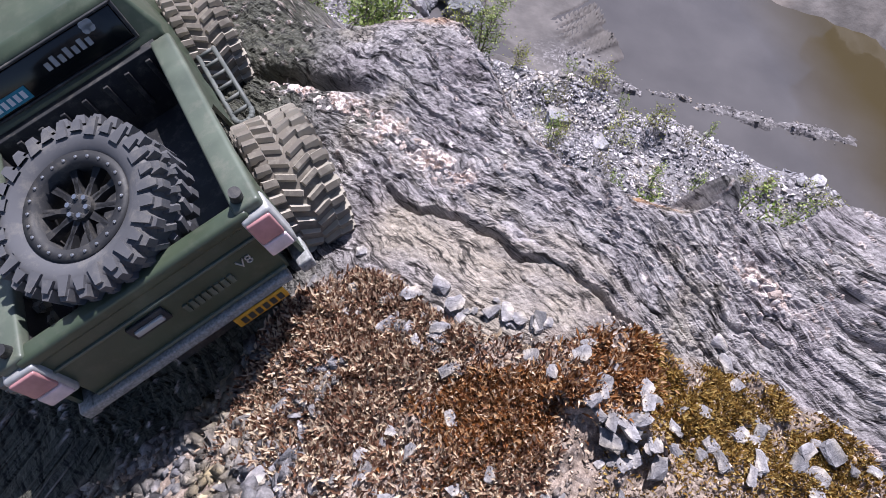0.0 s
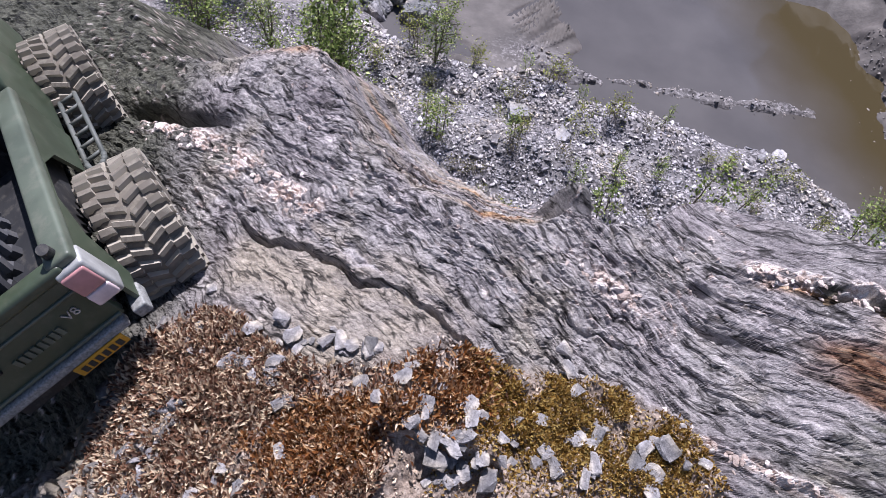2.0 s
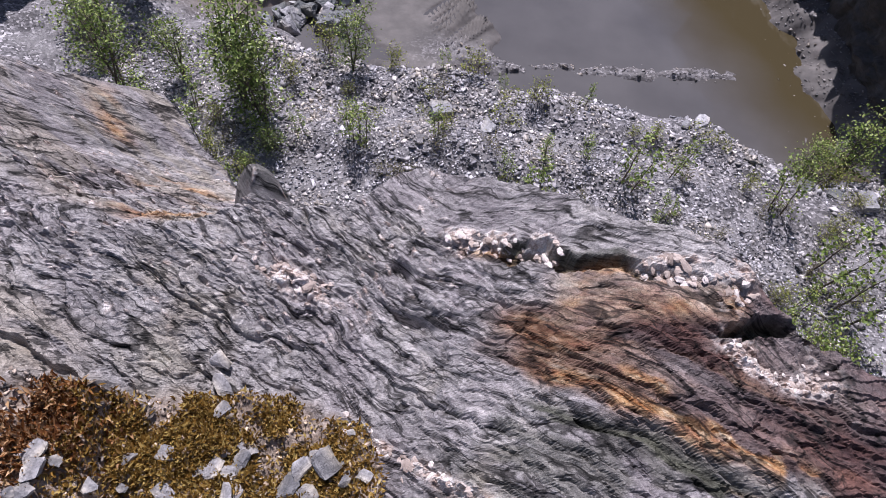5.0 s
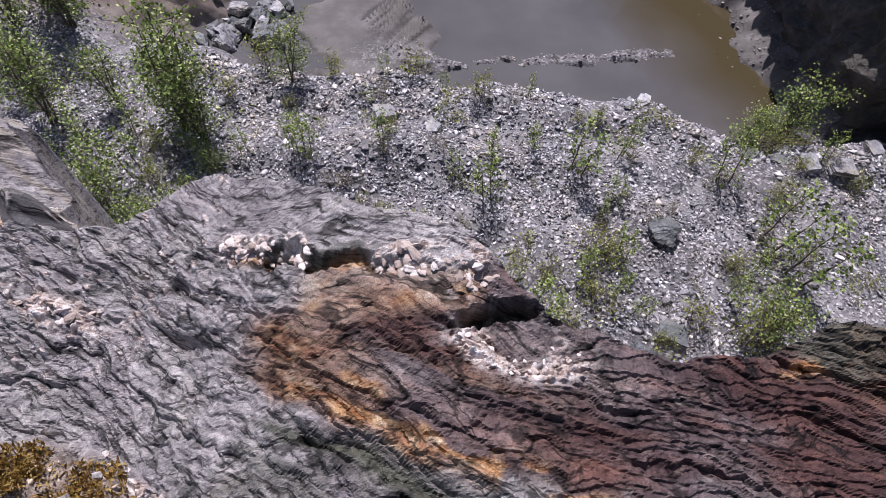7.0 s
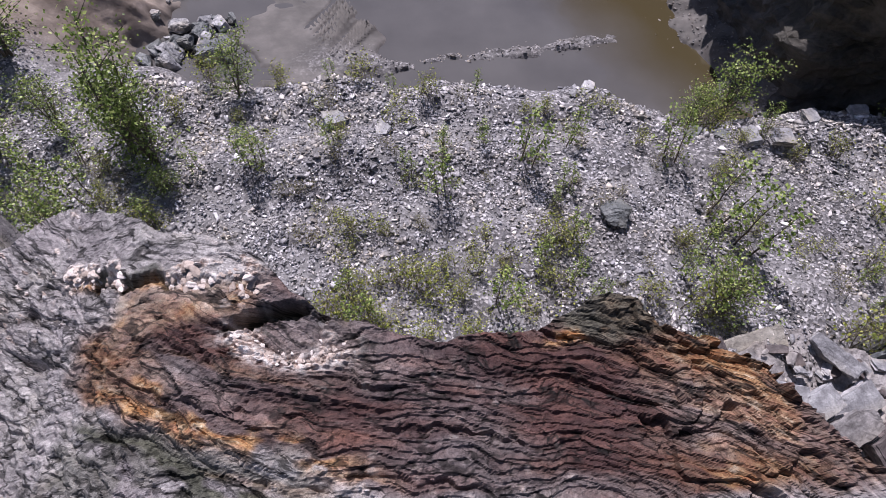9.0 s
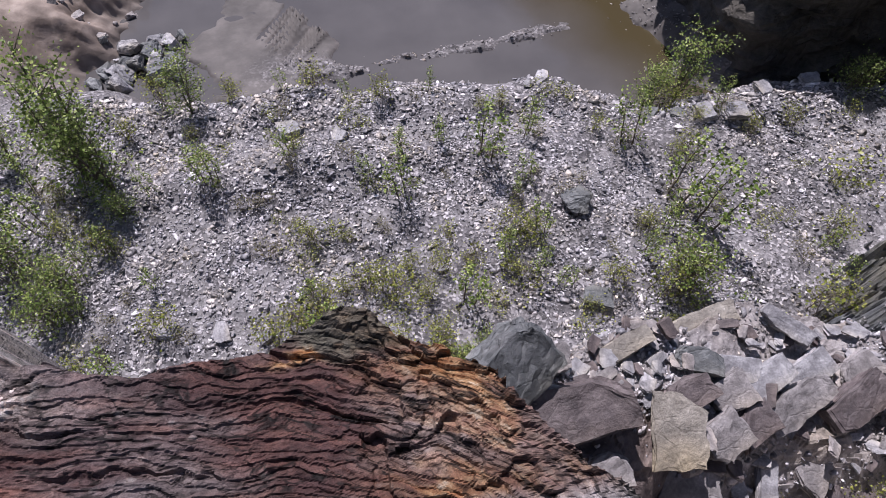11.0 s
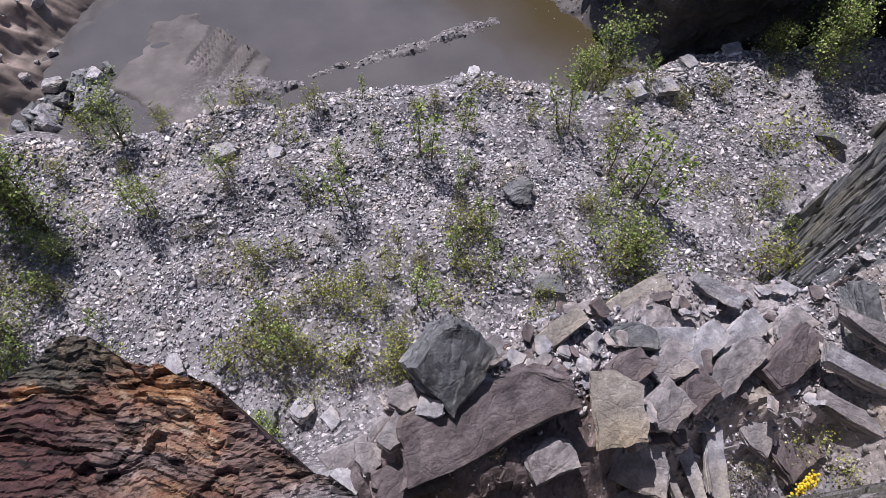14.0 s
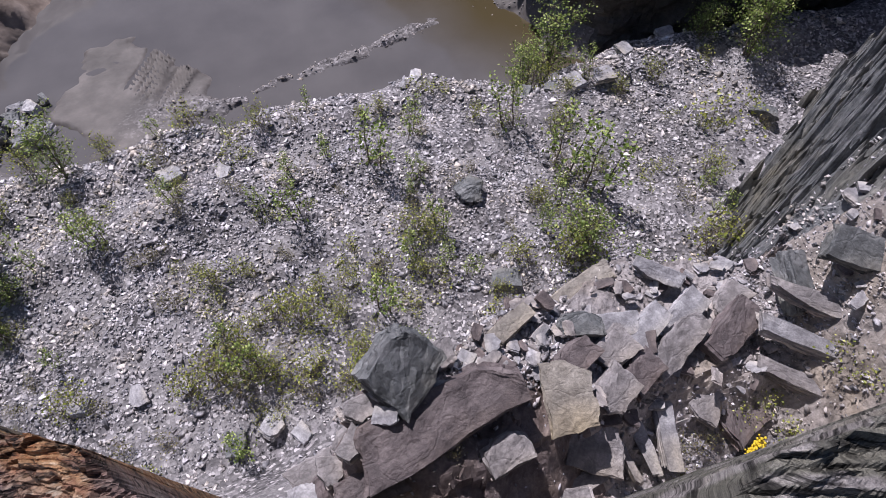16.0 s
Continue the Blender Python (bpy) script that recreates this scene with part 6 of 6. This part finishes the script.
# bumper and plate
bm = bmesh.new()
box(bm, -0.011, 0.002, -HW + 0.022, HW - 0.006, -GH - 0.010, -GH)
for s in (-1, 1):
    box(bm, -0.011, 0.02, *sorted((s * (HW - 0.012), s * (HW + 0.002))), -GH - 0.012, -GH + 0.001)
bumper = part("rear_bumper", rounded(bm, 0.002), M_BUMPER, truck, "speckled grey bumper strip")
bm = bmesh.new()
box(bm, -0.0130, -0.0108, -0.082, -0.030, -GH - 0.022, -GH - 0.009)
plate = part("number_plate", rounded(bm, 0.0005), M_ORANGE, bumper, "orange number plate")
bm = bmesh.new()
for k in range(6):
    box(bm, -0.0136, -0.0126, -0.078 + k * 0.0075, -0.073 + k * 0.0075, -GH - 0.020, -GH - 0.012)
part("plate_bars", bm, M_INK, plate, "dark plate bars")
# chassis
bm = bmesh.new()
box(bm, 0.0, 0.52, -0.035, 0.035, -GH - 0.03, -GH + 0.005)
for x in (0.125, 0.455):
    bmesh.ops.create_cone(bm, cap_ends=True, segments=12, radius1=0.011, radius2=0.011, depth=0.20, matrix=pose(x, 0, -0.090, 103))
part("chassis", bm, M_BLACK, truck)
# cab
bm = prism([(BL + 0.006, -GH), (BL + 0.006, 0.002), (BL + 0.010, 0.008), (BL + 0.020, 0.056), (BL + 0.032, 0.064), (BL + 0.125, 0.066), (BL + 0.165, 0.014), (BL + 0.165, -GH)], -HW + 0.002, HW - 0.002)
for v in bm.verts:
    if v.co.z > 0.02:
        v.co.y *= 1 - 0.14 * (v.co.z - 0.02) / 0.045
cab = part("cab", rounded(bm, 0.004, 2), M_GREEN, truck)
tilt = Matrix.Translation((BL + 0.0125, 0, 0.032)) @ Matrix.Rotation(radians(10), 4, "Y")
bm = bmesh.new()
box(bm, -0.0045, -0.0005, -0.088, 0.088, -0.019, 0.019)
win = part("rear_window", rounded(bm, 0.004, 2), M_GLASS, cab, "dark tinted rear window")
win.matrix_local = tilt
bm = bmesh.new()
for a in ((-0.092, 0.092, 0.019, 0.022), (-0.092, 0.092, -0.022, -0.019), (-0.092, -0.088, -0.022, 0.022), (0.088, 0.092, -0.022, 0.022)):
    box(bm, -0.0060, -0.0005, *a)
part("window_seal", rounded(bm, 0.001), M_BLACK, win)
bm = bmesh.new()
for k in range(7):
    box(bm, -0.0056, -0.0046, -0.052 + k * 0.008, -0.047 + k * 0.008, -0.004, 0.004 + 0.003 * (k % 2))
part("window_marks", bm, M_CHROME, win, "small grey marks")
bm = bmesh.new()
for k in range(4):
    bmesh.ops.create_cone(bm, cap_ends=True, segments=8, radius1=0.0045, radius2=0.0045, depth=0.001, matrix=pose(-0.0052, -0.060 + 0.005 * (k % 2), 0.010 + 0.005 * (k // 2), 0, 90))
part("pale_emblem", bm, M_CHROME, win, "pale grey emblem")
bm = bmesh.new()
box(bm, -0.0056, -0.0046, 0.030, 0.072, -0.016, -0.002)
stick = part("blue_sticker", bm, M_CYAN, win, "blue sticker with white bars")
bm = bmesh.new()
for k in range(5):
    box(bm, -0.0062, -0.0054, 0.034 + k * 0.0072, 0.0385 + k * 0.0072, -0.013, -0.005)
part("sticker_bars", bm, M_WHITE, stick)
# hood
bm = prism([(BL + 0.165, -GH), (BL + 0.165, 0.016), (BL + 0.29, 0.008), (BL + 0.30, -GH)], -HW + 0.004, HW - 0.004)
part("hood", rounded(bm, 0.005), M_GREEN, truck)
# rock sliders: a tube frame with rungs and a looped end
for side in (-1, 1):
    bm = bmesh.new()
    y0, y1 = side * (HW + 0.004), side * (HW + 0.026)
    ya, yb_ = sorted((y0, y1))
    for y in (y0, y1):
        bmesh.ops.create_cone(bm, cap_ends=True, segments=8, radius1=0.003, radius2=0.003, depth=0.150, matrix=pose(0.300, y, -GH - 0.002, 0, 90))
    for k in range(6):
        bmesh.ops.create_cone(bm, cap_ends=True, segments=8, radius1=0.0026, radius2=0.0026, depth=0.022, matrix=pose(0.233 + k * 0.028, (y0 + y1) / 2, -GH - 0.002, 90))
    for k in range(8):
        a0, a1 = math.pi * (k / 8 + 0.5), math.pi * ((k + 1) / 8 + 0.5)
        p0 = Vector((0.225 + 0.016 * math.cos(a0), (y0 + y1) / 2 + 0.011 * math.sin(a0), -GH - 0.002))
        p1 = Vector((0.225 + 0.016 * math.cos(a1), (y0 + y1) / 2 + 0.011 * math.sin(a1), -GH - 0.002))
        q = (p1 - p0).to_track_quat("Z", "Y").to_matrix().to_4x4()
        bmesh.ops.create_cone(bm, cap_ends=True, segments=8, radius1=0.0034, radius2=0.0034, depth=(p1 - p0).length * 1.25, matrix=Matrix.Translation((p0 + p1) / 2) @ q)
    for f in bm.faces:
        f.smooth = True
    part("rock_slider", bm, M_TUBE, truck, "dark grey tubular side step")
# axles that follow the rock, with four wheels
AXLE = Matrix.Rotation(radians(13), 4, "X")
for x in (0.125, 0.455):
    for side in (-1, 1):
        wheel(truck, Matrix.Translation((x, 0, -0.090)) @ AXLE @ Matrix.Translation((0, side * (HW + 0.022), 0)) @ (Matrix.Rotation(math.pi, 4, "Z") if side < 0 else Matrix()), 0.077, 0.070, 0.032, M_DUSTY, "wheel")
# spare wheel lying in the bed
spare = tagged(new("spare_wheel"), "black off-road spare wheel lying in the truck bed", "wheel")
axle = Vector((-0.317, 0.073, 0.946)).normalized()
spare.matrix_world = TRUCK @ Matrix.Translation((0.074, 0.002, 0.016)) @ axle.to_track_quat("Y", "X").to_matrix().to_4x4()
part("tyre", tyre_mesh(0.0755, 0.056, 0.042), M_RUBBER, spare).data.materials.append(M_RUBBER)
rm = part("rim", rim_mesh(0.042, 0.056), M_BLACK, spare, "black beadlock rim with steel bolts")
for k in range(24):
    a = 2 * math.pi * k / 24
    b = new("bolt", BOLT)
    b.parent = rm
    b.matrix_local = Matrix.Translation((math.cos(a) * 0.0411, 0.0246, math.sin(a) * 0.0411))
for k in range(6):
    a = 2 * math.pi * k / 6
    b = new("wheel_nut", NUT)
    b.parent = rm
    b.matrix_local = Matrix.Translation((math.cos(a) * 0.0085, 0.0200, math.sin(a) * 0.0085))
